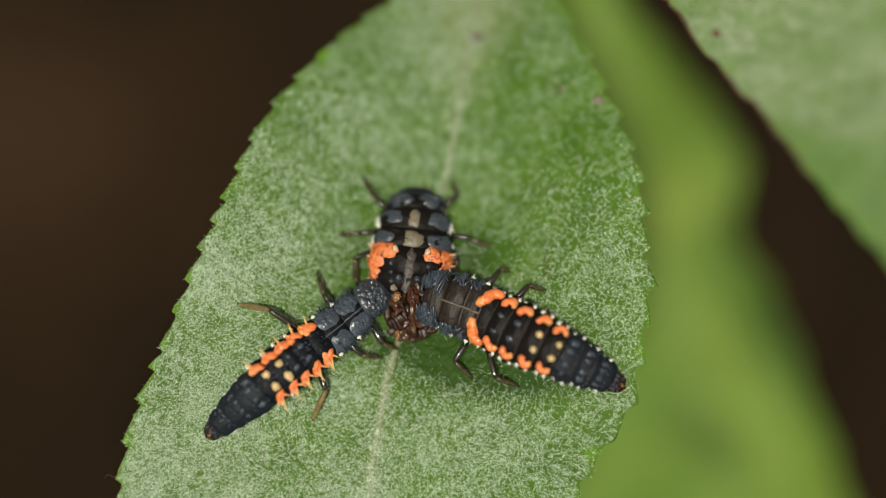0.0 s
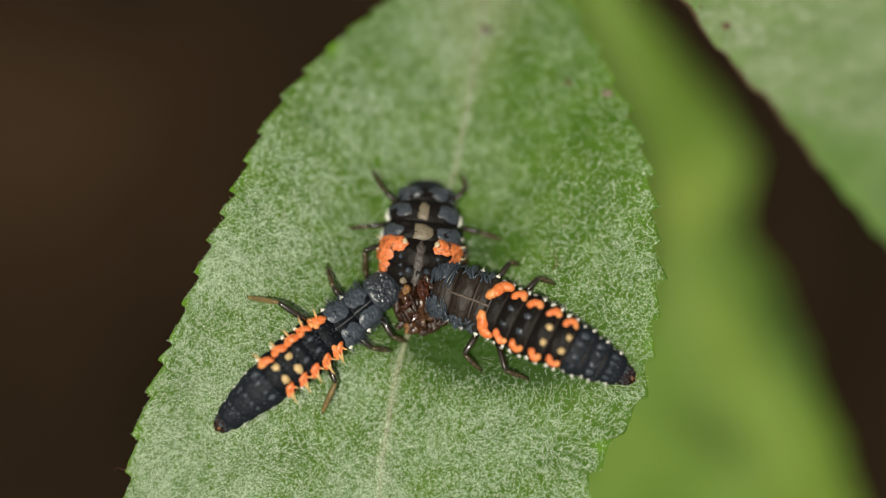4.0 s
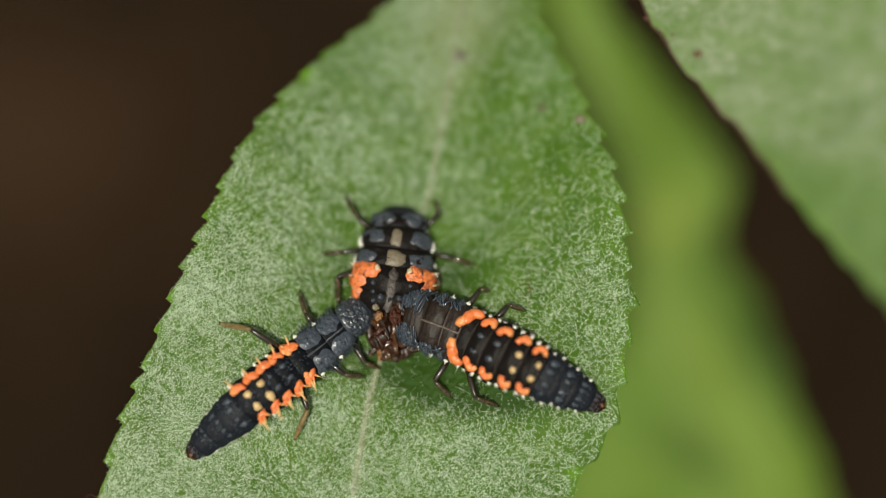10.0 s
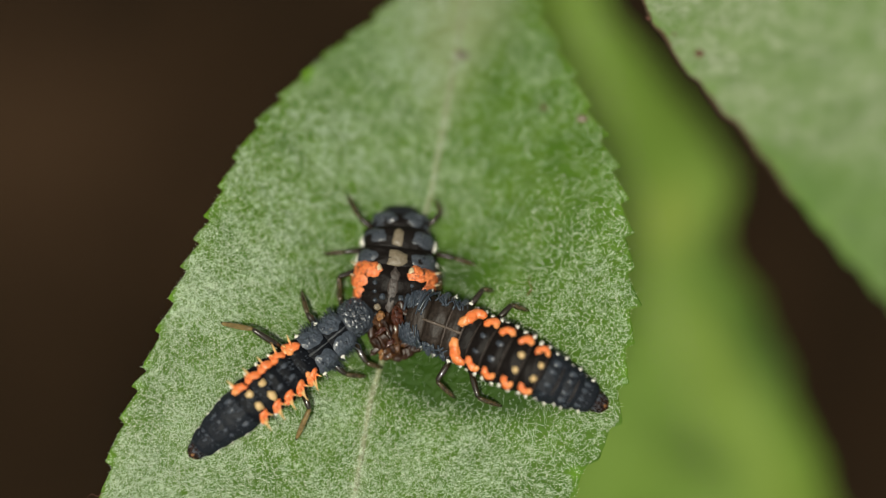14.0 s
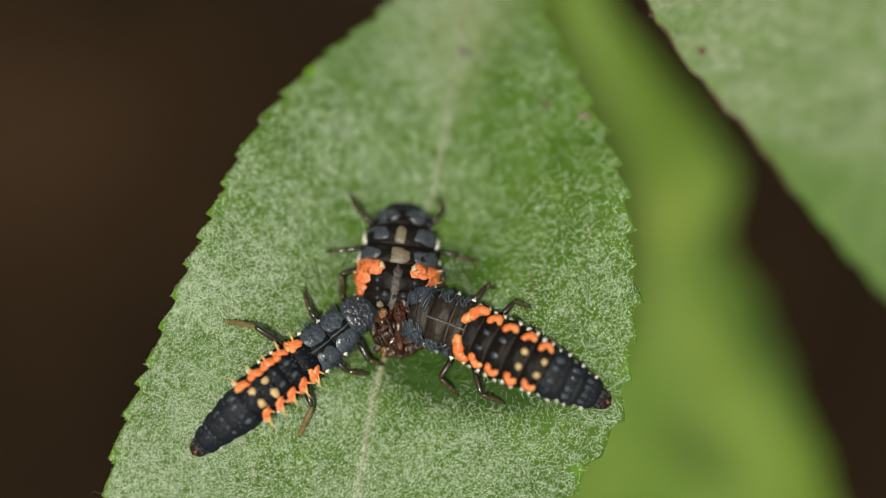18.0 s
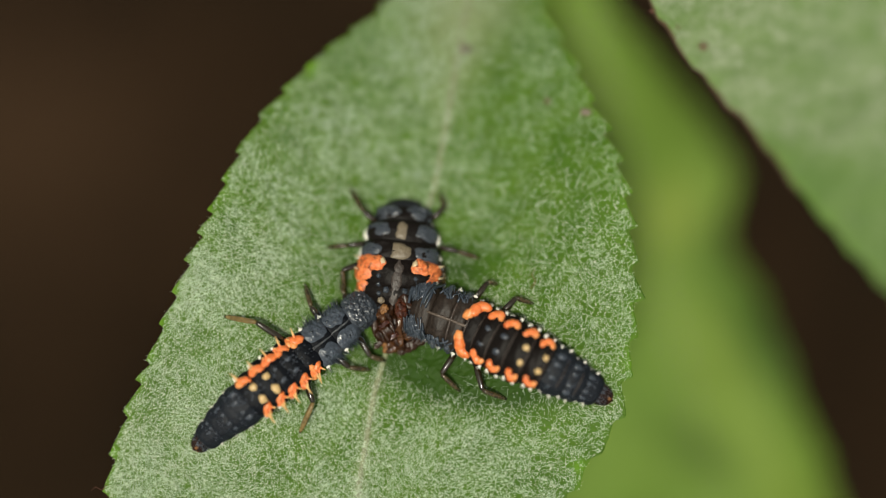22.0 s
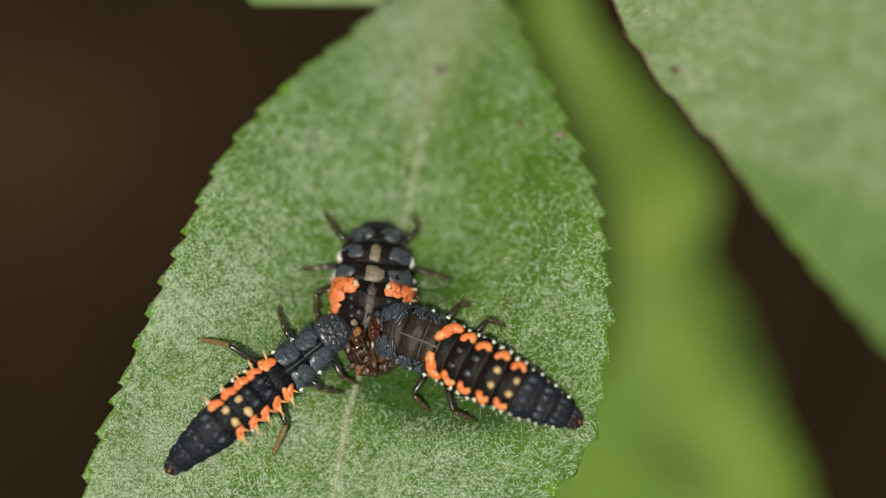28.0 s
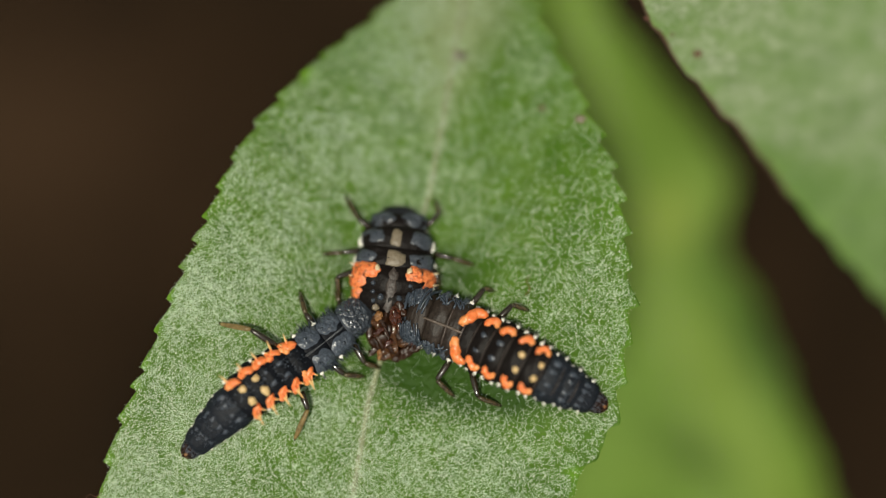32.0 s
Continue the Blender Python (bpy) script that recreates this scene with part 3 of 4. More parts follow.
def make_cilia(count, edge, low, high, surf, parent, seed):
    """Short hairs that stand out from the leaf's margin."""
    rng = np.random.default_rng(seed)
    bm = bmesh.new()
    ys, xl, xr = edge
    for _ in range(count):
        y = rng.uniform(low, high)
        sign = -1 if rng.random() < 0.6 else 1
        x = float(np.interp(y, ys, xl if sign < 0 else xr))
        w = float(surf(x, y)) + rng.uniform(-0.12, 0.03)
        a = rng.uniform(-0.9, 0.9)
        n = rng.uniform(2, 6)
        p, q = spot(x - sign * 2, y, w), spot(x + sign * n * math.cos(a), y + n * math.sin(a), w + rng.uniform(-0.1, 0.15))
        r = spot(x + sign * n * 0.6 * math.cos(a + 0.35), y + n * 0.6 * math.sin(a + 0.35), w + 0.05)
        tube(bm, [p, r, q], [0.006, 0.005, 0.003], 3, False)
    tagged(part("margin_hairs", bm, HAIR, parent, "short pale hairs along the margin"), kind="stuff")


def make_glands(count, edge, box, surf, parent, seed):
    """Tiny shining glands between the hairs."""
    rng = np.random.default_rng(seed)
    x, y = strewn(count, edge, box, lambda x, y: (0.45 + 0.55 * field(x / 90, y / 90, 51, 2)) * (1 - bare(x, y)) * np.clip((y - 120) / 300, 0.15, 1)
                   * (0.62 + 0.38 * np.clip((y - 480) / 250, 0, 1) * np.clip((560 - x) / 200, 0, 1)), rng)
    r = 0.0175 + 0.0115 * rng.random(count) ** 2
    w = surf(x, y) + 0.05
    k = 1 - w / DIST
    centre = np.stack(((x - 784) * UNIT * k, (441 - y) * UNIT * k, w), -1)
    shape = np.array([(math.cos(a) * c, math.sin(a) * c, s) for c, s in ((1.0, 0.0), (0.75, 0.65)) for a in np.arange(6) * np.pi / 3]
                     + [(0, 0, 1.0), (0, 0, 1.0)])
    verts = centre[:, None, :] + shape[None] * r[:, None, None]
    i = np.arange(6)
    quads = np.concatenate((np.stack((i, (i + 1) % 6, 6 + (i + 1) % 6, 6 + i), -1),
                            np.stack((6 + i[::2], 6 + i[::2] + 1, 6 + (i[::2] + 2) % 6, 0 * i[::2] + 12), -1)))
    quads = (np.arange(count)[:, None, None] * 14 + quads[None]).reshape(-1, 4)
    ob = finish("gland_dots", arrays("gland_dots", verts.reshape(-1, 3), quads), GLAND, parent, "scattered pale gland dots")
    return tagged(ob, kind="stuff")


make_down(22000, main_edge, (150, -60, 1160, 960), surf_main, down_main, main_leaf, 11)
make_down(9000, main_edge, (150, -60, 1160, 960), surf_main, felted_main, main_leaf, 15, 0.0062, 6, (1.0, 2.6))
make_glands(17000, main_edge, (150, 100, 1160, 960), surf_main, main_leaf, 12)
make_cilia(90, main_edge, 60, 950, surf_main, main_leaf, 13)


# ---- the larvae ----
def skin_ring(hl, hw, hh, seed, folds=2, around=56, along=22, cut=4.0):
    """One body ring of a larva: a rounded, flattened, wrinkled barrel along x."""
    bm = bmesh.new()
    rings = []
    for i in range(along + 1):
        t = -1 + 2 * i / along
        r = max(0.02, 1 - abs(t) ** cut) ** (1 / 2.6)
        row = []
        for j in range(around):
            a = 2 * math.pi * j / around
            c, s = math.cos(a), math.sin(a)
            c, s = math.copysign(abs(c) ** 0.9, c), math.copysign(abs(s) ** 0.9, s)
            p = Vector((t * hl, c * hw * r, s * hh * r * (1.0 if s > 0 else 0.72)))
            bulge = 1 + 0.07 * noise.noise(Vector((t * 1.2 + seed, c * 2.4, s * 2.4))) + 0.035 * noise.noise(
                Vector((t * 2.2 + seed, c * 6, s * 6))) + 0.03 * noise.noise(Vector((t * 6 + seed, c * 15, s * 15)))
            bulge += 0.02 * math.cos(t * math.pi * folds + 1.2 * noise.noise(Vector((seed, c * 2, s * 2))))
            p.y, p.z = p.y * bulge, p.z * bulge
            row.append(bm.verts.new(p))
        rings.append(row)
    for a, b in zip(rings, rings[1:]):
        for j in range(around):
            bm.faces.new((a[j], b[j], b[(j + 1) % around], a[(j + 1) % around]))
    bm.faces.new(rings[0])
    bm.faces.new(rings[-1][::-1])
    return bm


def on_ring(f, hw, hh):
    """The point on a ring's back at the share f of its half width, and the way out of the skin there."""
    z = math.sqrt(max(0.0, 1 - f * f))
    return Vector((0, f * hw, z * hh)), Vector((0, f / hw, z / hh)).normalized()


def shell(bm, hl, hw, hh, a0, a1, x0, x1, thick, rough, seed, grain=3.0, n=9, m=36, ragged=0.14, index=0):
    """A rounded plate that follows a ring's back from the angle a0 to a1, in degrees from the top, and along it from x0 to x1."""
    rows = []
    for i in range(n + 1):
        r = i / n
        row = []
        for j in range(1 if i == 0 else m):
            a = 2 * math.pi * j / m
            p, q = math.cos(a), math.sin(a)
            p, q = math.copysign(abs(p) ** 0.8, p), math.copysign(abs(q) ** 0.8, q)
            wob = 1 + ragged * noise.noise(Vector((p * 1.7 + seed, q * 1.7, 0.3)))
            p, q = p * r * wob, q * r * wob
            ang = radians((a0 + a1) / 2 + (a1 - a0) / 2 * p)
            x = ((x0 + x1) / 2 + (x1 - x0) / 2 * q) * hl
            base = Vector((x, math.sin(ang) * hw, math.cos(ang) * hh))
            out = Vector((0, math.sin(ang) / hw, math.cos(ang) / hh)).normalized()
            up = thick * (1 - r ** 3) - 0.04 * r ** 6 + rough * noise.noise(base * grain * 2 + Vector((seed, 0, 0))) * (1 - r ** 6)
            up += 0.5 * rough * noise.noise(base * grain * 5 + Vector((0, seed, 0))) * (1 - r ** 6)
            row.append(bm.verts.new(base + out * up))
        rows.append(row)
    for j in range(m):
        bm.faces.new((rows[0][0], rows[1][j], rows[1][(j + 1) % m])).material_index = index
    for r, q in zip(rows[1:], rows[2:]):
        for j in range(m):
            bm.faces.new((r[j], q[j], q[(j + 1) % m], r[(j + 1) % m])).material_index = index
    bmesh.ops.recalc_face_normals(bm, faces=bm.faces)


def skin_frame(out):
    across = Vector((1, 0, 0)).cross(out).normalized()
    return across, Matrix((Vector((1, 0, 0)), across, out)).transposed()


def tubercle(seg, hl, hw, hh, f, size, material, ways, tip, rng, name="tubercle", label="", lobe=0.0, shift=0.0, skew=0.0, uneven=0.35):
    """A fleshy tubercle on a ring; ways are its prongs as (along, out, up, length)."""
    p, out = on_ring(f, hw, hh)
    sign = 1 if f > 0 else -1
    bm = bmesh.new()
    across, turn = skin_frame(out)
    p = p + Vector(((rng.uniform(-0.08, 0.08) + shift) * hl, 0, 0)) - out * size[2] * 0.2
    turn = turn @ Matrix.Rotation(skew * sign, 3, "Z")
    faces = lump(bm, p, size, turn, uneven, 1.5, 3 if size[0] > 0.28 else 2, rng.uniform(0, 50))
    wanted = []
    for i, (x, o, u, long) in enumerate(ways):
        way = Vector((x + rng.uniform(-0.15, 0.15), sign * o, u))
        base = p + Vector((x * size[0] * 0.8, sign * size[1] * 0.6, 0)) + out * size[2] * 0.6
        wanted.append((base, way, long * rng.uniform(0.8, 1.2)))
    spikes(bm, faces, wanted, tip)
    if lobe:
        lump(bm, p + Vector((size[0] * 0.6, 0, 0)) - across * (-sign) * -size[1] * 0.9 * lobe + out * size[2] * 0.1,
             (size[0] * 0.42, size[1] * 0.85, size[2] * 0.9), turn, 0.2, 1.8, 2, rng.uniform(0, 50))
    return part(name, bm, material, seg, label)


def thorn(bm, foot, way, long, r, tip=1, root=0.45):
    """A slim, slightly bent point whose outer half takes the tip's material."""
    way = Vector(way).normalized()
    mid = foot + way * long * root
    end = foot + way * long + Vector((0, 0, -0.08 * long))
    tube(bm, [foot - way * 0.06, foot, mid], [r * 1.5, r * 1.15, r * 0.8], 7, False)
    tube(bm, [mid - way * 0.005, mid.lerp(end, 0.5), end], [r * 0.81, r * 0.55, r * 0.15], 7, True, tip)


def arch(seg, hl, hw, hh, line, radius, material, label, seed, sink=0.25, pale=(2,), lobes=((0.18, 0.92), (0.50, 1.06), (0.80, 0.78))):
    """A fleshy ridge that bends over a ring's skin through (along, share of half width)."""
    bm = bmesh.new()
    pts, outs = [], []
    for x, f in line:
        p, out = on_ring(f, hw, hh)
        pts.append(p + Vector((x * hl, 0, 0)) + out * radius * sink)
    path = curve_through(pts, 6)
    n = len(path) - 1
    pick = random.Random(seed)
    for k, (t, big) in enumerate(lobes):
        i = round(t * n)
        p, r = path[i], radius * big * pick.uniform(0.92, 1.08)
        out = Vector((0, p.y / hw ** 2, max(0.1, p.z) / hh ** 2)).normalized()
        way = path[min(n, i + 2)] - path[max(0, i - 2)]
        way = (way - out * way.dot(out)).normalized()
        turn = Matrix((way, out.cross(way), out)).transposed()
        lump(bm, p, (r * 1.45, r * 1.02, r * 0.85), turn, 0.26, 1.3, 3, seed + k * 2.3, 1 if k in pale else 0)
    return part("tubercle", bm, material, seg, label)


class Larva:
    """A beetle larva whose rings lie along a line over the leaf."""

    def __init__(self, label, line, skin, seed, rise=0.34, flat=0.62, shin=None, over=0.64):
        self.rng = random.Random(seed)
        self.skin, self.seed, self.shin = skin, seed, shin or SHIN
        pts = []
        for x, y, width in line:
            w = float(surf_main(x, y)) + rise * width * UNIT + 0.12
            pts.append(Vector(spot(x, y, w)))
        mid = line[len(line) // 2]
        self.base = Vector(spot(mid[0], mid[1], float(surf_main(mid[0], mid[1]))))
        self.root = new("beetle_larva")
        self.root.matrix_basis = PLAN @ Matrix.Translation(self.base * MM)
        tagged(self.root, label, "larva", "larvae on the leaf")
        self.home, self.rings = [], []
        for i, p in enumerate(pts):
            ahead = (pts[min(i + 1, len(pts) - 1)] - pts[max(i - 1, 0)])
            gap = ahead.length / (2 if 0 < i < len(pts) - 1 else 1)
            ahead.normalize()
            side = Vector((0, 0, 1)).cross(ahead).normalized()
            up = ahead.cross(side)
            m = Matrix((ahead, side, up)).transposed().to_4x4()
            m.translation = (p - self.base) * MM
            self.home.append(m)
            hw = line[i][2] * UNIT / 2
            self.rings.append((gap * over, hw, hw * flat))
        self.segs = []

    def ring(self, i, name, label="", skin=None, stretch=1.0, cut=4.0):
        hl, hw, hh = self.rings[i]
        ob = part(name, skin_ring(hl * stretch, hw, hh, self.seed * 7.3 + i * 1.9, cut=cut), skin or self.skin, self.root, label)
        ob.matrix_basis = self.home[i]
        self.segs.append(ob)
        return ob, hl, hw, hh

    def leg(self, pts, r=0.14, shin=None):
        """A jointed leg: pts lie over the leaf at (x, y, height)."""
        p = [Vector(spot(x, y, float(surf_main(x, y)) + h)) - self.base for x, y, h in pts]
        bm = bmesh.new()
        tube(bm, [p[0], p[0].lerp(p[1], 0.3), p[0].lerp(p[1], 0.6) + Vector((0, 0, 0.04)), p[0].lerp(p[1], 0.9), p[1]],
             [r * 1.0, r * 1.2, r * 1.15, r * 1.0, r * 0.75], 12)
        thigh = part("leg", bm, LEG, self.root)
        bm = bmesh.new()
        rest = [p[1], *[p[1].lerp(p[2], t) + Vector((0, 0, 0.06 * math.sin(3.14 * t))) for t in (0.15, 0.4, 0.7, 0.92)], p[2]]
        tube(bm, rest, [r * 0.7, r * 0.9, r * 1.0, r * 0.95, r * 0.75, r * 0.4], 12)
        part("shin", bm, shin or self.shin, thigh, "olive-brown shin" if (shin or self.shin) is SHIN else "")
        bm = bmesh.new()
        tip = p[2] + (p[2] - p[1]).normalized() * 0.10 - Vector((0, 0, 0.1))
        tube(bm, [p[2], p[2].lerp(tip, 0.5), tip], [r * 0.5, r * 0.35, r * 0.1], 8)
        part("claw", bm, LEG, thigh)

    def fringe(self, seg, hl, hw, hh, count, low, high, long, lean=0.0, thick=0.022, material=None):
        """A fringe of curved bristles along both sides of a ring, from the share low to high of its half width."""
        bm = bmesh.new()
        rng = self.rng
        for k in range(count):
            sign = -1 if k % 2 else 1
            f = sign * rng.uniform(low, high)
            p, out = on_ring(f, hw, hh)
            p = p + Vector((rng.uniform(-0.75, 0.6) * hl, 0, 0))
            way = (out * 0.6 + Vector((lean + rng.uniform(-0.5, 0.5), sign * rng.uniform(0.4, 1.0), rng.uniform(0.0, 0.5)))).normalized()
            n = long * rng.uniform(0.55, 1.25)
            bow = Vector((rng.uniform(-0.3, 0.3), rng.uniform(-0.2, 0.2), -0.25)) * n
            tube(bm, [p - out * 0.05, p + way * n * 0.5, p + way * n + bow * 0.5], [thick, thick * 0.75, thick * 0.2], 5, False)
        tagged(part("bristle_fringe", bm, material or BRISTLE, seg, "slate-grey bristles"), kind="stuff")

    def plates(self, seg, hl, hw, hh, material, a0=22, a1=95, along=(-0.55, 0.5), thick=0.16, rough=0.06, pits=2, grain=3.0, fine=1, label="slate-grey horny plate", low=0.98):
        """A pair of horny plates that reach down the flanks, with dark pits, and a white wart below each."""
        rng = self.rng
        for sign in (-1, 1):
            bm = bmesh.new()
            shell(bm, hl, hw, hh, a0 * sign, a1 * sign, along[0], along[1], thick, rough, rng.uniform(0, 50), grain, 9 * fine, 36 * fine)
            plate = part("plate", bm, material, seg, label)
            for k in range(pits):
                ang = radians(sign * (a0 + (a1 - a0) * (0.3 + 0.35 * k)))
                p = Vector((rng.uniform(-0.35, 0.35) * hl, math.sin(ang) * hw, math.cos(ang) * hh))
                out = Vector((0, math.sin(ang) / hw, math.cos(ang) / hh)).normalized()
                bm = bmesh.new()
                lump(bm, p + out * thick * 0.92, (0.085, 0.075, 0.05), None, 0.3, 2, 2)
                part("wart", bm, HEAD, plate)
            q, out = on_ring(low * sign, hw, hh)
            q = q + Vector((rng.uniform(0.2, 0.6) * hl, sign * 0.06, -0.05)) + out * (0.98 - low) * 1.5
            bm = bmesh.new()
            faces = lump(bm, q, (0.12, 0.075, 0.08), None, 0.35, 2, 2)
            spikes(bm, faces, [(q + Vector((0, sign * 0.1, 0.05)), (0.3, sign, 0.5), 0.16), (q + out * 0.1, (0.9, sign, 0.6), 0.12)])
            part("white_wart", bm, WHITE, seg)

    def prongs(self, seg, n, sign, hl, hw, hh):
        """An orange tubercle with slim yellow-tipped points."""
        rng = self.rng
        bm = bmesh.new()
        long, wide = (0.56, 0.29) if n == 1 else (0.42, 0.235)
        if sign > 0:
            long, wide = long * 0.80, wide * 0.76
        p, out = on_ring((0.74 if n == 1 else 0.72) * sign, hw, hh)
        p = p + Vector((rng.uniform(-0.12, 0.0) * hl, 0, 0)) - out * 0.03
        across, turn = skin_frame(out)
        turn = turn @ Matrix.Rotation((-0.5 + rng.uniform(-0.15, 0.15)) * sign, 3, "Z")
        lump(bm, p, (long * 0.84, wide * 0.92, 0.19), turn, 0.30, 1.5, 3, rng.uniform(0, 50))
        inner = p + turn @ Vector((long * 0.55, -0.08, 0.0)) - across * 0.10 * rng.uniform(0.5, 1.2)
        lump(bm, inner, (0.22, 0.19, 0.17), turn, 0.30, 1.6, 3, rng.uniform(0, 50), 2 if n == 1 or n == 5 else 0)
        foot = p + Vector((0, sign * 0.14, 0.06))
        if sign > 0:
            ways = ((0.05, 1.0, 0.12, 0.66, 0.12), (0.5, 1.0, 0.10, 0.56, -0.06), (-0.6, 0.9, 0.3, 0.24, -0.2))
        else:
            ways = ((-0.30 + 0.15 * (n - 1), 1.0, 0.25, 0.50, -0.12 + 0.05 * n), (0.7, 0.9, 0.4, 0.24, 0.16))
        for x, o, u, far, dx in ways:
            thorn(bm, foot + Vector((dx, 0, 0)), (x + rng.uniform(-0.12, 0.12), sign * o, u), far * rng.uniform(0.85, 1.15), 0.074 if dx == ways[0][4] else 0.058, 1, 0.22)
        part("tubercle", bm, (ORANGE, YELLOW, ORANGE_PALE), seg, "orange tubercle with yellow points")

    def locks(self, seg, hl, hw, hh, count, reach, low=0.18):
        """Glossy curved ridges of bristles that lie over a ring's shoulders."""
        rng = self.rng
        bm = bmesh.new()
        for k in range(count):
            sign = -1 if k % 2 else 1
            x, f = rng.uniform(-1.15, 0.45) * hl, rng.uniform(low, 0.6 if low < 0.5 else 0.74)
            drift = rng.uniform(-0.5, 0.3)
            pts = []
            for j in range(5):
                t = j / 4
                p, out = on_ring(sign * min(0.995, f + reach * t * (1 - 0.25 * t)), hw, hh)
                pts.append(p + Vector((x + drift * t + 0.06 * math.sin(4 * t + k), 0, 0)) + out * (0.04 + 0.10 * math.sin(3.1 * t) + (0.16 if j == 4 else 0)))
            r = rng.uniform(0.032, 0.064)
            tube(bm, curve_through(pts, 3), [r * (1.0 - 0.75 * (i / 12) ** 2) for i in range(13)], 6)
        tagged(part("bristle_ruff", bm, TUFT, seg, "glossy slate-blue bristle ridges"), kind="stuff")

    def ruff(self, seg, hl, hw, hh, count):
        """Wavy glossy ridges that run round the ring from near its middle line down each flank."""
        rng = self.rng
        for sign in (-1, 1):
            for k in range(count):
                x0 = -1.15 + 1.65 * k / (count - 1) + rng.uniform(-0.06, 0.06)
                low, lean, thick = rng.uniform(4, 26), rng.uniform(-0.15, 0.30), rng.uniform(0.045, 0.095)
                pts, radii = [], []
                for j in range(10):
                    t = j / 9
                    a = radians(low + (104 - low) * t) * sign
                    out = Vector((0, math.sin(a) / hw, math.cos(a) / hh)).normalized()
                    p = Vector((x0 * hl + lean * t + 0.05 * math.sin(7 * t + k * 1.9), math.sin(a) * hw, math.cos(a) * hh))
                    pts.append(p + out * (0.05 + 0.05 * math.sin(6 * t + k * 1.3) + (0.14 if j == 9 else 0)))
                    radii.append(thick * (0.35 + 0.65 * math.sin(math.pi * min(1.0, 0.12 + 0.8 * t))) * rng.uniform(0.8, 1.2))
                bm = bmesh.new()
                tube(bm, curve_through(pts, 2), [radii[min(9, i // 2)] for i in range(19)], 8)
                part("ridge", bm, TUFT if k % 3 else BRISTLE, seg, "glossy slate-blue ridge")

    def abdomen(self, i, n, style, last=9):
        """The n-th abdominal ring with its six rows of tubercles."""
        seg, hl, hw, hh = self.ring(i, "abdomen_ring", "", TAIL if n == last else SKIN_TAIL if n > 5 else None, 1.28 if n < 6 else (1.75 if style == "pronged" else 1.5) if n < last else 1.35, 3.2 if n < 6 else 4.2 if n < last else 2.2)
        rng = self.rng
        pronged = style == "pronged"
        for sign in (-1, 1):
            if n <= 5 and pronged:
                self.prongs(seg, n, sign, hl, hw, hh)
            elif n <= 5:
                line = ((-0.72, 0.31), (-0.45, 0.54), (-0.05, 0.75), (0.42, 0.82)) if n == 1 else ((-0.25, 0.62), (-0.05, 0.75), (0.38, 0.80), (0.60, 0.62))
                line = [(x + rng.uniform(-0.08, 0.08), sign * (f + rng.uniform(-0.03, 0.03))) for x, f in line]
                arch(seg, hl, hw, hh, line, (0.235 if n == 1 else 0.19) * (1 - 0.03 * n), (ORANGE, ORANGE_PALE), "curved orange tubercle", rng.uniform(0, 40),
                     pale=(0,) if n == 1 else (2,),
                     lobes=((0.18, 0.98), (0.46, 1.18), (0.74, 1.12), (0.92, 0.85)) if n == 1 else ((0.18, 0.92), (0.50, 1.06), (0.80, 0.78)))
            else:
                tubercle(seg, hl, hw, hh, 0.64 * sign, (hl * 0.40, hw * 0.15, hh * 0.12), (GRAIN if pronged else PLATE, BRISTLE),
                         [(0.2, 0.6, 0.8, 0.14), (-0.5, 0.8, 0.4, 0.12)], 1, rng)
            if n == 1:
                tubercle(seg, hl, hw, hh, (0.60 if pronged else 0.33) * sign, (0.19, 0.18, 0.14), (ORANGE_PALE, AMBER), [], 1, rng,
                         "dorsal_wart", "amber-orange spot", shift=0.2 if pronged else -0.65, uneven=0.25)
            elif n in (4, 5):
                tubercle(seg, hl, hw, hh, (0.35 if pronged and sign > 0 else 0.27) * sign, (0.20 if pronged else 0.17, 0.25 if pronged and sign > 0 else 0.185 if pronged else 0.16, 0.12), (AMBER, AMBER), [(0.3, 0.2, 1, 0.05)], 1, rng, "dorsal_wart",
                         "amber spot", shift=-0.3 if pronged else 0.36, uneven=0.42)
            else:
                tubercle(seg, hl, hw, hh, 0.27 * sign, (hl * 0.34, hw * 0.11, hh * 0.11), (GRAIN if pronged else PLATE, BRISTLE),
                         [(0.3, 0.3, 1, 0.10), (-0.5, 0.3, 1, 0.10)], 1, rng, "dorsal_wart")
            if n < last:
                for k in (0, 1) if not pronged else (0,):
                    big = rng.uniform(0.6, 1.05)
                    tubercle(seg, hl, hw, hh, (0.955 - 0.02 * k) * sign, (0.115 * big, 0.085 * big, 0.10 * big) if n < 6 else (0.085 * big, 0.06 * big, 0.08 * big), (WHITE, WHITE),
                             [(x, 1, u, far * (0.5 if pronged else 0.75)) for x, u, far in ((-0.8, 0.6, 0.17), (-0.3, 0.9, 0.20), (0.1, 0.5, 0.22), (0.5, 0.2, 0.18), (0.9, 0.6, 0.15))], 1, rng,
                             "side_wart", "white bristly wart",
                             shift=0.45 - 0.75 * k)
        if not pronged and n < 8:
            bm = bmesh.new()
            shell(bm, hl, hw, hh, -44, 44, 0.60, 0.74, 0.09, 0.04, n * 2.0, 3.0, 5, 28)
            part("cross_line", bm, FOLD_MID, seg, "dull brown fold across the back")
        if pronged or n > 5:
            bm = bmesh.new()
            for k in range((95 if pronged else 45) if n > 5 else 22):
                p, out = on_ring(rng.uniform(-0.9, 0.9) if n > 5 else rng.uniform(-0.42, 0.42), hw, hh)
                r = rng.uniform(0.018, 0.044)
                lump(bm, p * 0.99 + Vector((rng.uniform(-0.75, 0.75) * hl, 0, 0)), (r * 1.3, r, r * 0.8), None, 0.3, 2.0, 1, k)
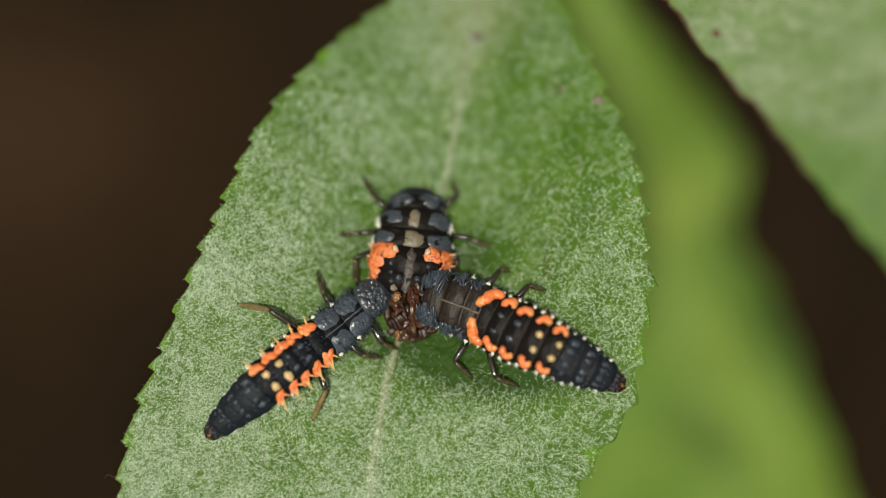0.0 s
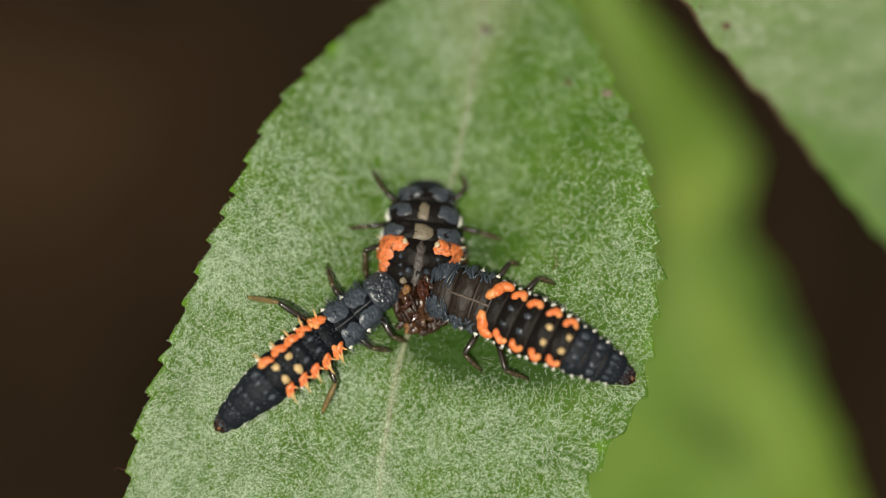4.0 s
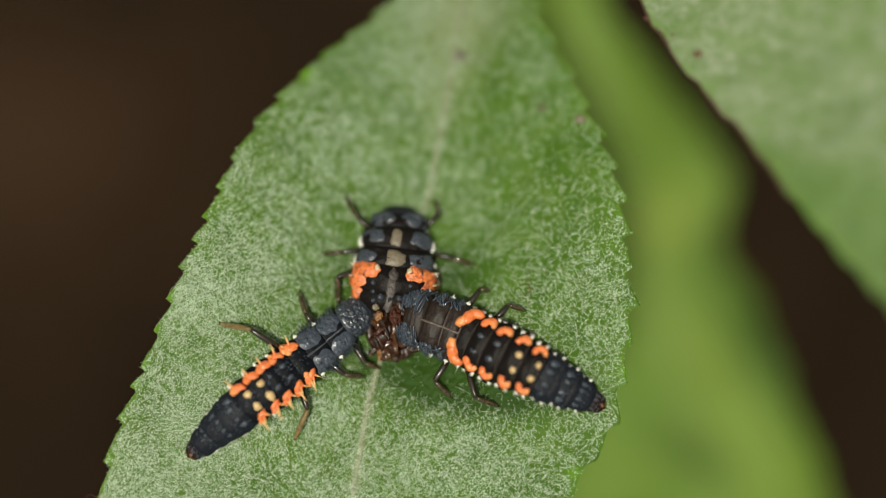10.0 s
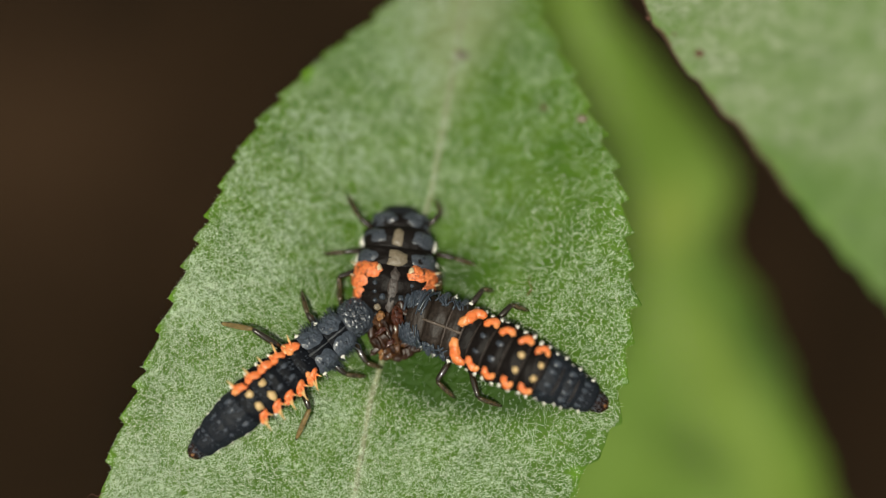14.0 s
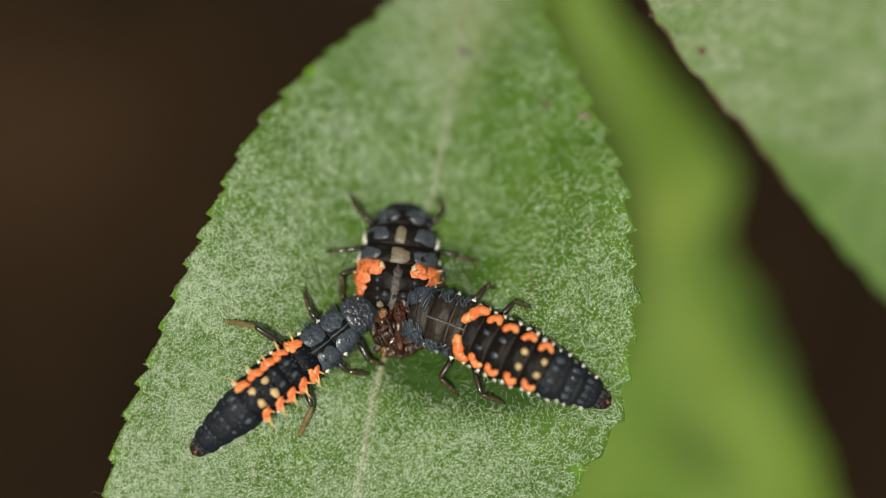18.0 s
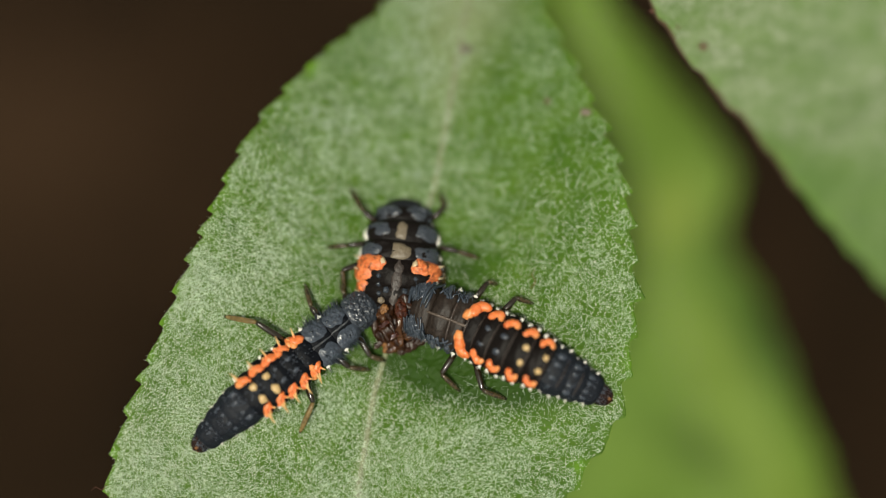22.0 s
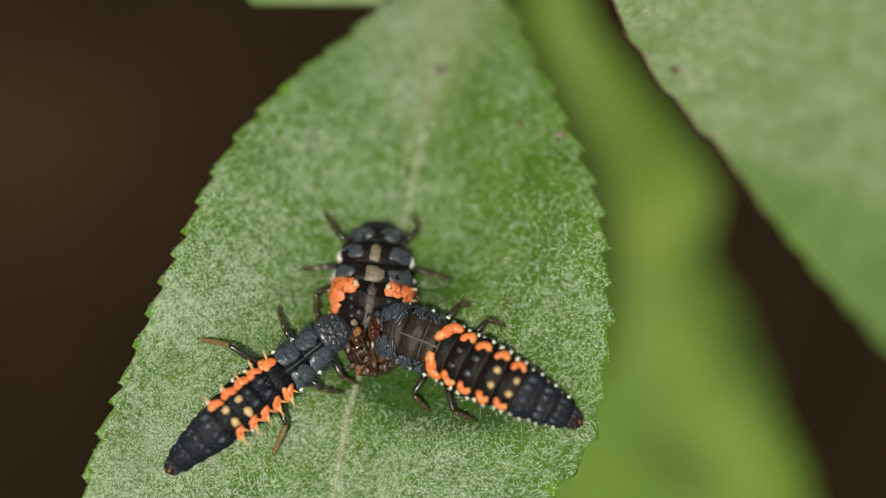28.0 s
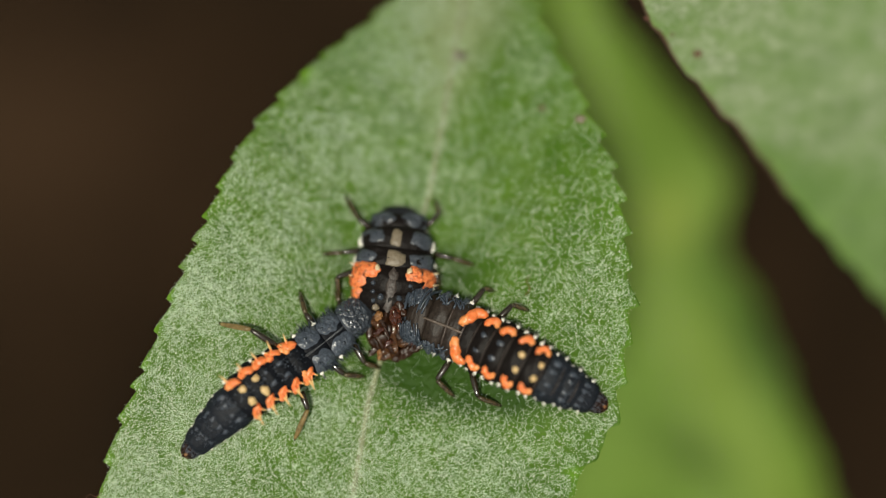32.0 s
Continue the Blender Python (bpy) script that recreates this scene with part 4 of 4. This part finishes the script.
            tagged(part("grain_patch", bm, GRAIN, seg, "fine dark warty grains"), kind="stuff")
        if n > 5:
            self.fringe(seg, hl, hw, hh, 190 if pronged else 80, 0.04, 0.98, 0.15, 0.3, 0.008, TUFT)
        return seg

    def tail_tip(self):
        """Small wet lobes at the hind end."""
        hl, hw, hh = self.rings[-1]
        for y, z, r, flesh in ((0.0, 0.25, 0.17, FLESH_RED), (0.32, 0.30, 0.11, FLESH_PALE), (-0.30, 0.34, 0.12, FLESH_RED), (0.05, 0.62, 0.10, FLESH_PALE)):
            bm = bmesh.new()
            lump(bm, (hl * (1.12 - 0.3 * z), y * hw, z * hh), (r * 1.1, r, r * 0.8), None, 0.3, 1.8, 3, y * 9)
            part("tail_lobe", bm, flesh, self.segs[-1], "wet red-brown tail lobe")


# the slender larva that feeds from one side
A_LINE = [(652, 554, 44), (629, 562, 67), (595, 592, 70), (562, 619, 78), (533, 640, 84), (511, 657, 90), (491, 673, 91), (471, 689, 90),
          (449, 707, 86), (425, 727, 77), (402, 747, 66), (380, 767, 53), (360, 786, 37)]
lar_a = Larva("black larva with long orange prongs feeding head-down", A_LINE, SKIN_BLUE, 3, over=0.74)
lar_a.ring(0, "head", "glossy black head", HEAD)
seg, hl, hw, hh = lar_a.ring(1, "neck_ring", "", None)
bm = bmesh.new()
shell(bm, hl, hw, hh, -96, 84, -1.20, 0.92, 0.13, 0.10, 4.0, 3.2, 30, 100, 0.08)
part("neck_shield", bm, SHIELD, seg, "rough glistening neck shield")
bm = bmesh.new()
rim = [Vector((math.cos(a) * hl * 1.14 - 0.16 * hl, math.sin(a) * hw * 0.93, hh * (0.52 + 0.16 * math.cos(2 * a) + 0.05 * math.sin(5 * a))))
       for a in (2 * math.pi * k / 40 for k in range(41))]
tube(bm, rim, [0.05 + 0.015 * math.sin(k * 1.7) for k in range(41)], 8, False)
part("shield_rim", bm, PLATE, seg, "raised slate rim of the shield")
lar_a.fringe(seg, hl, hw, hh, 16, 0.85, 0.98, 0.16, -0.3)
for i in (2, 3):
    seg, hl, hw, hh = lar_a.ring(i, "thorax_ring")
    lar_a.plates(seg, hl, hw, hh, PLATE, 5, 108, (-0.82, 0.70), 0.12, 0.05, 3, 2.4, 2, low=0.88)
    lar_a.fringe(seg, hl, hw, hh, 40, 0.82, 0.99, 0.50, -0.2, 0.033)
    bm = bmesh.new()
    shell(bm, hl, hw, hh, -3.6, 3.6, -0.9, 0.7, 0.05, 0.05, i, 5.0, 6, 24, 0.8)
    part("mid_line", bm, GREY_LINE, seg, "pale grey line along the back")
for n in range(1, 10):
    lar_a.abdomen(3 + n, n, "pronged")
lar_a.tail_tip()
for pts in (((500, 612, 0.9), (450, 580, 0.95), (396, 570, 0.15)), ((560, 570, 0.8), (547, 552, 0.8), (537, 514, 0.15)),
            ((540, 690, 0.7), (551, 722, 0.75), (528, 774, 0.15)), ((592, 640, 0.7), (615, 660, 0.6), (650, 664, 0.12)),
            ((632, 606, 0.7), (652, 640, 0.6), (678, 648, 0.12)), ((610, 545, 0.7), (606, 530, 0.6), (600, 512, 0.12))):
    lar_a.leg(pts, 0.135, SHIN if pts[0][0] in (500, 540) else SHIN_DARK)

# the stout larva that feeds from the other side
B_LINE = [(722, 556, 52), (750, 559, 96), (782, 570, 106), (810, 581, 106), (836, 593, 104), (862, 607, 108), (890, 621, 110), (919, 635, 106),
          (948, 650, 98), (976, 664, 88), (1004, 679, 76), (1031, 692, 60), (1055, 705, 39)]
lar_b = Larva("stout brown-black larva with rounded orange tubercles feeding", B_LINE, SKIN_BROWN, 8, shin=SHIN_DARK, over=0.70)
lar_b.ring(0, "head", "glossy black head", HEAD)
seg, hl, hw, hh = lar_b.ring(1, "neck_ring", "", SKIN_TAN)
lar_b.plates(seg, hl, hw, hh, PLATE, 16, 106, (-1.15, 0.45), 0.10, 0.10, 0, 5.0, 2, "ridged slate-grey plate")
lar_b.ruff(seg, hl, hw, hh, 11)
lar_b.fringe(seg, hl, hw, hh, 26, 0.75, 0.98, 0.36, -0.5, 0.018, TUFT)
for i in (2, 3):
    seg, hl, hw, hh = lar_b.ring(i, "thorax_ring", "", SKIN_TAN)
    lar_b.plates(seg, hl, hw, hh, PLATE, 38 if i == 2 else 46, 102, (-0.35, 0.25), 0.17, 0.07, 0)
    lar_b.locks(seg, hl, hw * 1.02, hh * 1.06, 14, 0.25, 0.6)
    lar_b.fringe(seg, hl, hw, hh, 26, 0.80, 0.99, 0.30, -0.2, 0.020, TUFT)
    bm = bmesh.new()
    shell(bm, hl, hw, hh, -3.2, 3.2, -1.15, 1.15, 0.07, 0.03, i, 3.0, 6, 20)
    part("mid_line", bm, BACK_LINE, seg, "pale line along the back")
    bm = bmesh.new()
    shell(bm, hl, hw, hh, -52, 52, 0.84, 1.0, 0.04, 0.03, i + 3, 3.0, 6, 28)
    part("cross_line", bm, FOLD, seg, "pale line across the back")
for n in range(1, 10):
    lar_b.abdomen(3 + n, n, "rounded")
lar_b.tail_tip()
for pts in (((835, 540, 0.9), (859, 508, 0.8), (877, 512, 0.12)), ((885, 562, 0.9), (909, 536, 0.85), (938, 546, 0.12)),
            ((800, 636, 0.8), (777, 671, 0.75), (808, 700, 0.12)), ((838, 655, 0.8), (850, 700, 0.8), (890, 715, 0.12)),
            ((770, 515, 0.8), (776, 497, 0.8), (770, 482, 0.3)), ((745, 600, 0.7), (728, 606, 0.6), (706, 600, 0.5))):
    lar_b.leg(pts, 0.13)

# the larva that is being eaten: its hind end is torn open
C_LINE = [(712, 382, 70), (711, 398, 100), (709, 427, 129), (705, 463, 141), (701, 495, 147), (697, 524, 126), (692, 550, 92)]
lar_c = Larva("dark larva with torn hind end, being eaten by two others", C_LINE, SKIN_BROWN, 13, 0.20, 0.5, SHIN_DARK, 0.80)
lar_c.ring(0, "head", "dull black head", HEAD_DULL, 1.3)
seg, hl, hw, hh = lar_c.ring(1, "neck_ring")
lar_c.plates(seg, hl, hw, hh, PLATE_GREY, 4, 100, (-1.0, 0.55), 0.08, 0.10, 0, 2.2)
for i in (2, 3):
    seg, hl, hw, hh = lar_c.ring(i, "thorax_ring")
    lar_c.plates(seg, hl, hw, hh, PLATE_GREY, 15 if i == 2 else 21, 86, (-0.56, 0.48), 0.09, 0.025, 2, 1.6, 2)
    wide = 12 if i == 2 else 18
    bm = bmesh.new()
    shell(bm, hl, hw, hh, -wide, wide, -0.62 if i == 2 else -0.5, 0.62 if i == 2 else 0.5, 0.05, 0.012, i * 3.0, 1.5, ragged=0.25)
    part("back_patch", bm, CREAM, seg, "cream patch on the back")
    for sign in (-1, 1):
        bm = bmesh.new()
        shell(bm, hl, hw, hh, 78 * sign, 98 * sign, -0.35, 0.55, 0.10, 0.05, i + sign, 3.0, 6, 20)
        part("flank_streak", bm, WHITE, seg, "white streak on the flank")
for i, n in ((4, 1), (5, 2), (6, 3)):
    seg, hl, hw, hh = lar_c.ring(i, "abdomen_ring", "", SKIN_WET, 1.45, 3.0)
    for sign in (-1, 1):
        if n < 3:
            bm = bmesh.new()
            shell(bm, hl, hw, hh, (34 if n == 1 else 50) * sign, 100 * sign, -1.0, 0.95 if n == 1 else 0.7, 0.14 if n == 1 else 0.22, 0.035, sign * 4.0 + n, 2.4, ragged=0.28)
            if n == 1:
                shell(bm, hl, hw, hh, 18 * sign, 62 * sign, -1.05, 0.25, 0.15, 0.04, sign * 2.0, 2.4, ragged=0.25)
            part("orange_flank", bm, STREAKED, seg, "orange dark-streaked flank")
            bm = bmesh.new()
            for x in (-0.75, 0.1) if n == 1 else (-0.2, 0.6):
                q, out = on_ring(0.94 * sign, hw, hh)
                thorn(bm, q + Vector((x * hl, 0, 0.08)), (-0.25, sign, 0.15), 0.36, 0.060, 1, 0.15)
            part("tubercle", bm, (STREAKED, CREAM_PALE), seg, "orange tubercle with cream points")
        tubercle(seg, hl, hw, hh, (0.40 if n == 1 else 0.26) * sign, (0.22, 0.14, 0.13) if n == 1 else (0.17, 0.15, 0.13),
                 (CREAM_PALE if n == 1 else HEAD, BRISTLE), [(0.2, 0.3, 1, 0.1)], 1, lar_c.rng, "dorsal_wart", "cream wart" if n == 1 else "",
                 shift=-0.6 if n == 1 else 0)
        for f, sh in ((0.45, 0.4), (0.5, -0.3)):
            if n > 1 or f != 0.5:
                tubercle(seg, hl, hw, hh, f * sign, (0.12, 0.11, 0.10), (HEAD, BRISTLE), [(0.2, 0.3, 1, 0.1)], 1, lar_c.rng, "dorsal_wart", shift=sh)
    bm = bmesh.new()
    shell(bm, hl, hw, hh, -8, 8, -0.75 if n == 1 else -1.2, 1.2, 0.03, 0.02, n, 3.0, 6, 20, 0.3)
    part("mid_line", bm, FOLD_MID, seg, "dull brown line along the back")
for pts in (((662, 402, 0.8), (640, 383, 0.8), (618, 345, 0.1)), ((762, 398, 0.8), (783, 375, 0.8), (775, 350, 0.1)),
            ((645, 440, 0.7), (612, 444, 0.6), (578, 447, 0.1)), ((775, 447, 0.7), (808, 455, 0.6), (843, 466, 0.1)),
            ((645, 473, 0.9), (602, 488, 0.9), (607, 526, 0.2)), ((772, 473, 0.9), (783, 492, 0.8), (780, 520, 0.2))):
    lar_c.leg(pts, 0.125)
mark_at = lambda x, y, h: Vector(spot(x, y, float(surf_main(x, y)) + h)) - lar_c.base
bm = bmesh.new()
lump(bm, mark_at(671, 541, 1.55), (0.17, 0.16, 0.10), None, 0.35, 2.2, 3, 2.0)
part("wart", bm, CREAM, lar_c.root, "cream wart beside the wound")
rng = random.Random(5)
WOUND = ((688, 572, 0.60, 0.36, 1.0, FLESH), (706, 556, 0.34, 0.26, 1.55, FLESH_RED), (674, 570, 0.34, 0.24, 1.1, FLESH_AMBER), (684, 598, 0.62, 0.30, 0.9, FLESH),
         (700, 592, 0.60, 0.28, 0.9, FLESH_AMBER), (672, 604, 0.48, 0.24, 0.7, FLESH), (690, 620, 0.36, 0.40, 0.55, FLESH_AMBER), (714, 580, 0.46, 0.26, 0.8, FLESH),
         (714, 543, 0.32, 0.24, 1.4, FLESH), (662, 588, 0.40, 0.20, 0.7, FLESH), (703, 612, 0.40, 0.24, 0.6, FLESH), (677, 584, 0.28, 0.13, 1.35, FLESH_RED),
         (677, 556, 0.19, 0.18, 1.45, FLESH_PALE), (694, 604, 0.26, 0.12, 1.2, FLESH_RED), (680, 622, 0.26, 0.16, 0.7, FLESH_PALE),
         (712, 566, 0.30, 0.16, 1.2, FLESH_RED), (726, 600, 0.42, 0.22, 0.75, FLESH_AMBER), (738, 612, 0.36, 0.24, 0.6, FLESH), (724, 618, 0.40, 0.20, 0.55, FLESH),
         (746, 604, 0.30, 0.2, 0.8, FLESH), (733, 596, 0.26, 0.13, 1.0, FLESH_RED), (712, 628, 0.34, 0.14, 0.4, FLESH), (690, 584, 0.34, 0.09, 1.45, FLESH), (668, 618, 0.30, 0.14, 0.6, FLESH))
for k, (x, y, long, wide, h, flesh) in enumerate(WOUND):
    bm = bmesh.new()
    lump(bm, mark_at(x, y, h), (long * 1.1, wide, wide * 0.8), Matrix.Rotation(1.35 + rng.uniform(-0.9, 0.9), 3, "Z"), 0.62, 1.35, 4, k * 3.1)
    part("torn_flesh", bm, flesh, lar_c.root, {FLESH: "wet dark brown torn flesh", FLESH_RED: "wet red-brown torn flesh",
                                               FLESH_PALE: "wet pale-brown scrap of flesh", FLESH_AMBER: "wet amber-brown torn flesh"}[flesh])


# ---- small marks on the leaves ----
def mark(name, x, y, surf, size, material, parent, label, seed):
    bm = bmesh.new()
    lump(bm, spot(x, y, float(surf(x, y)) + 0.08), size, None, 0.4, 2.0, 2, seed)
    settle(part(name, bm, material, parent, "" if parent is None else label), parent, label)


def settle(ob, parent, label):
    """Lays a loose thing on the leaf's plan."""
    if parent is None:
        ob.matrix_basis = PLAN.copy()
        tagged(ob, label, LOOSE[ob.name])


LOOSE = {"pale_crumb": "crumb", "brown_husk": "husk", "loose_fibre": "fibre"}
mark("speck", 965, 188, surf_main, (0.12, 0.16, 0.06), SPECK, main_leaf, "small brown speck", 1)
mark("pale_crumb", 1034, 208, surf_main, (0.30, 0.22, 0.10), CREAM, None, "pale beige crumb lying on the leaf near its margin", 2)
mark("speck", 1241, 92, surf_side, (0.20, 0.16, 0.06), SPECK, side_leaf, "small brown speck", 3)


def thread(name, pts, r, material, parent, label):
    bm = bmesh.new()
    path = curve_through([spot(x, y, float(surf_main(x, y)) + h) for x, y, h in pts])
    tube(bm, path, [r * (1 - 0.6 * i / (len(path) - 1)) for i in range(len(path))], 6)
    settle(part(name, bm, material, parent), parent, label)


thread("brown_husk", ((936, 520, 0.1), (944, 508, 0.2), (938, 495, 0.15), (943, 484, 0.1)), 0.035, SHIN, None, "tiny curled brown husk lying on the leaf")
thread("loose_fibre", ((186, 868, 0.0), (176, 876, 0.1), (166, 872, 0.2), (158, 878, 0.3)), 0.02, SPECK, None, "thin dark fibre caught on the leaf margin")
bm = bmesh.new()
reach = np.arange(-120, 352, 4.0)
line = np.interp(reach, side_edge[0], side_edge[1])
path = [spot(float(x), float(y), float(surf_side(x, y)) - 0.02) for x, y in zip(line, reach)]
tube(bm, path, [0.075 * (0.4 + 0.9 * float(field(y / 30, 3.0, 71, 2))) for y in reach], 7)
part("dried_margin", bm, DRY, side_leaf, "thin brown dried margin")
mark("speck", 1150, 30, surf_side, (0.10, 0.08, 0.04), SPECK, side_leaf, "small brown speck", 4)
mark("speck", 1196, 58, surf_side, (0.08, 0.06, 0.04), SPECK, side_leaf, "small brown speck", 5)
mark("speck", 820, 96, surf_main, (0.30, 0.20, 0.05), BACK_LINE, main_leaf, "faint brown stain near the midrib", 6)


# ---- what moves ----
def motions():
    """The larvae shift a little as they feed."""
    bend_rows = ((0, 0, 0), (29.0, 0, 0), (29.5, 0.3, 0.15), (30.0, 0.45, 0.3), (30.5, 0.75, 0.65), (31.0, 0.95, 0.95), (31.5, 1.0, 1.0), (32.0, 0.95, 0.95))
    for i, seg in enumerate(lar_a.segs):
        much = math.exp(-((i - 7.5) / 3.0) ** 2)
        rows = []
        for t, a, b in bend_rows:
            push = Vector((-0.24 * a * min(1.0, max(0.0, (i - 2) / 5)), 0.25 * b * much, 0))
            rows.append((t, Matrix.Translation(push * MM) @ lar_a.home[i]))
        walk(seg, rows)
    root = lar_b.root.matrix_basis.copy()
    sway = ((0, 0.03, 0, 0), (6, 0.04, 0, 0), (8.5, -0.05, 0.03, 0), (9.5, -0.06, -0.02, 0), (12, -0.02, 0, 0), (14, -0.02, -0.03, 0),
            (17, 0, 0, 0), (20, 0, 0, 0), (23, 0.03, -0.02, -0.15), (25, 0, 0, -0.35), (28, -0.04, 0.025, -1.0), (29, -0.04, 0.05, -1.0),
            (30, -0.025, 0.025, -1.0), (31, 0.05, 0.01, -0.85), (32, 0.075, 0, -0.7))
    walk(lar_b.root, [(t, root @ pose(a * MM, b * MM, 0, 0, 0, turn)) for t, a, b, turn in sway])


motions()
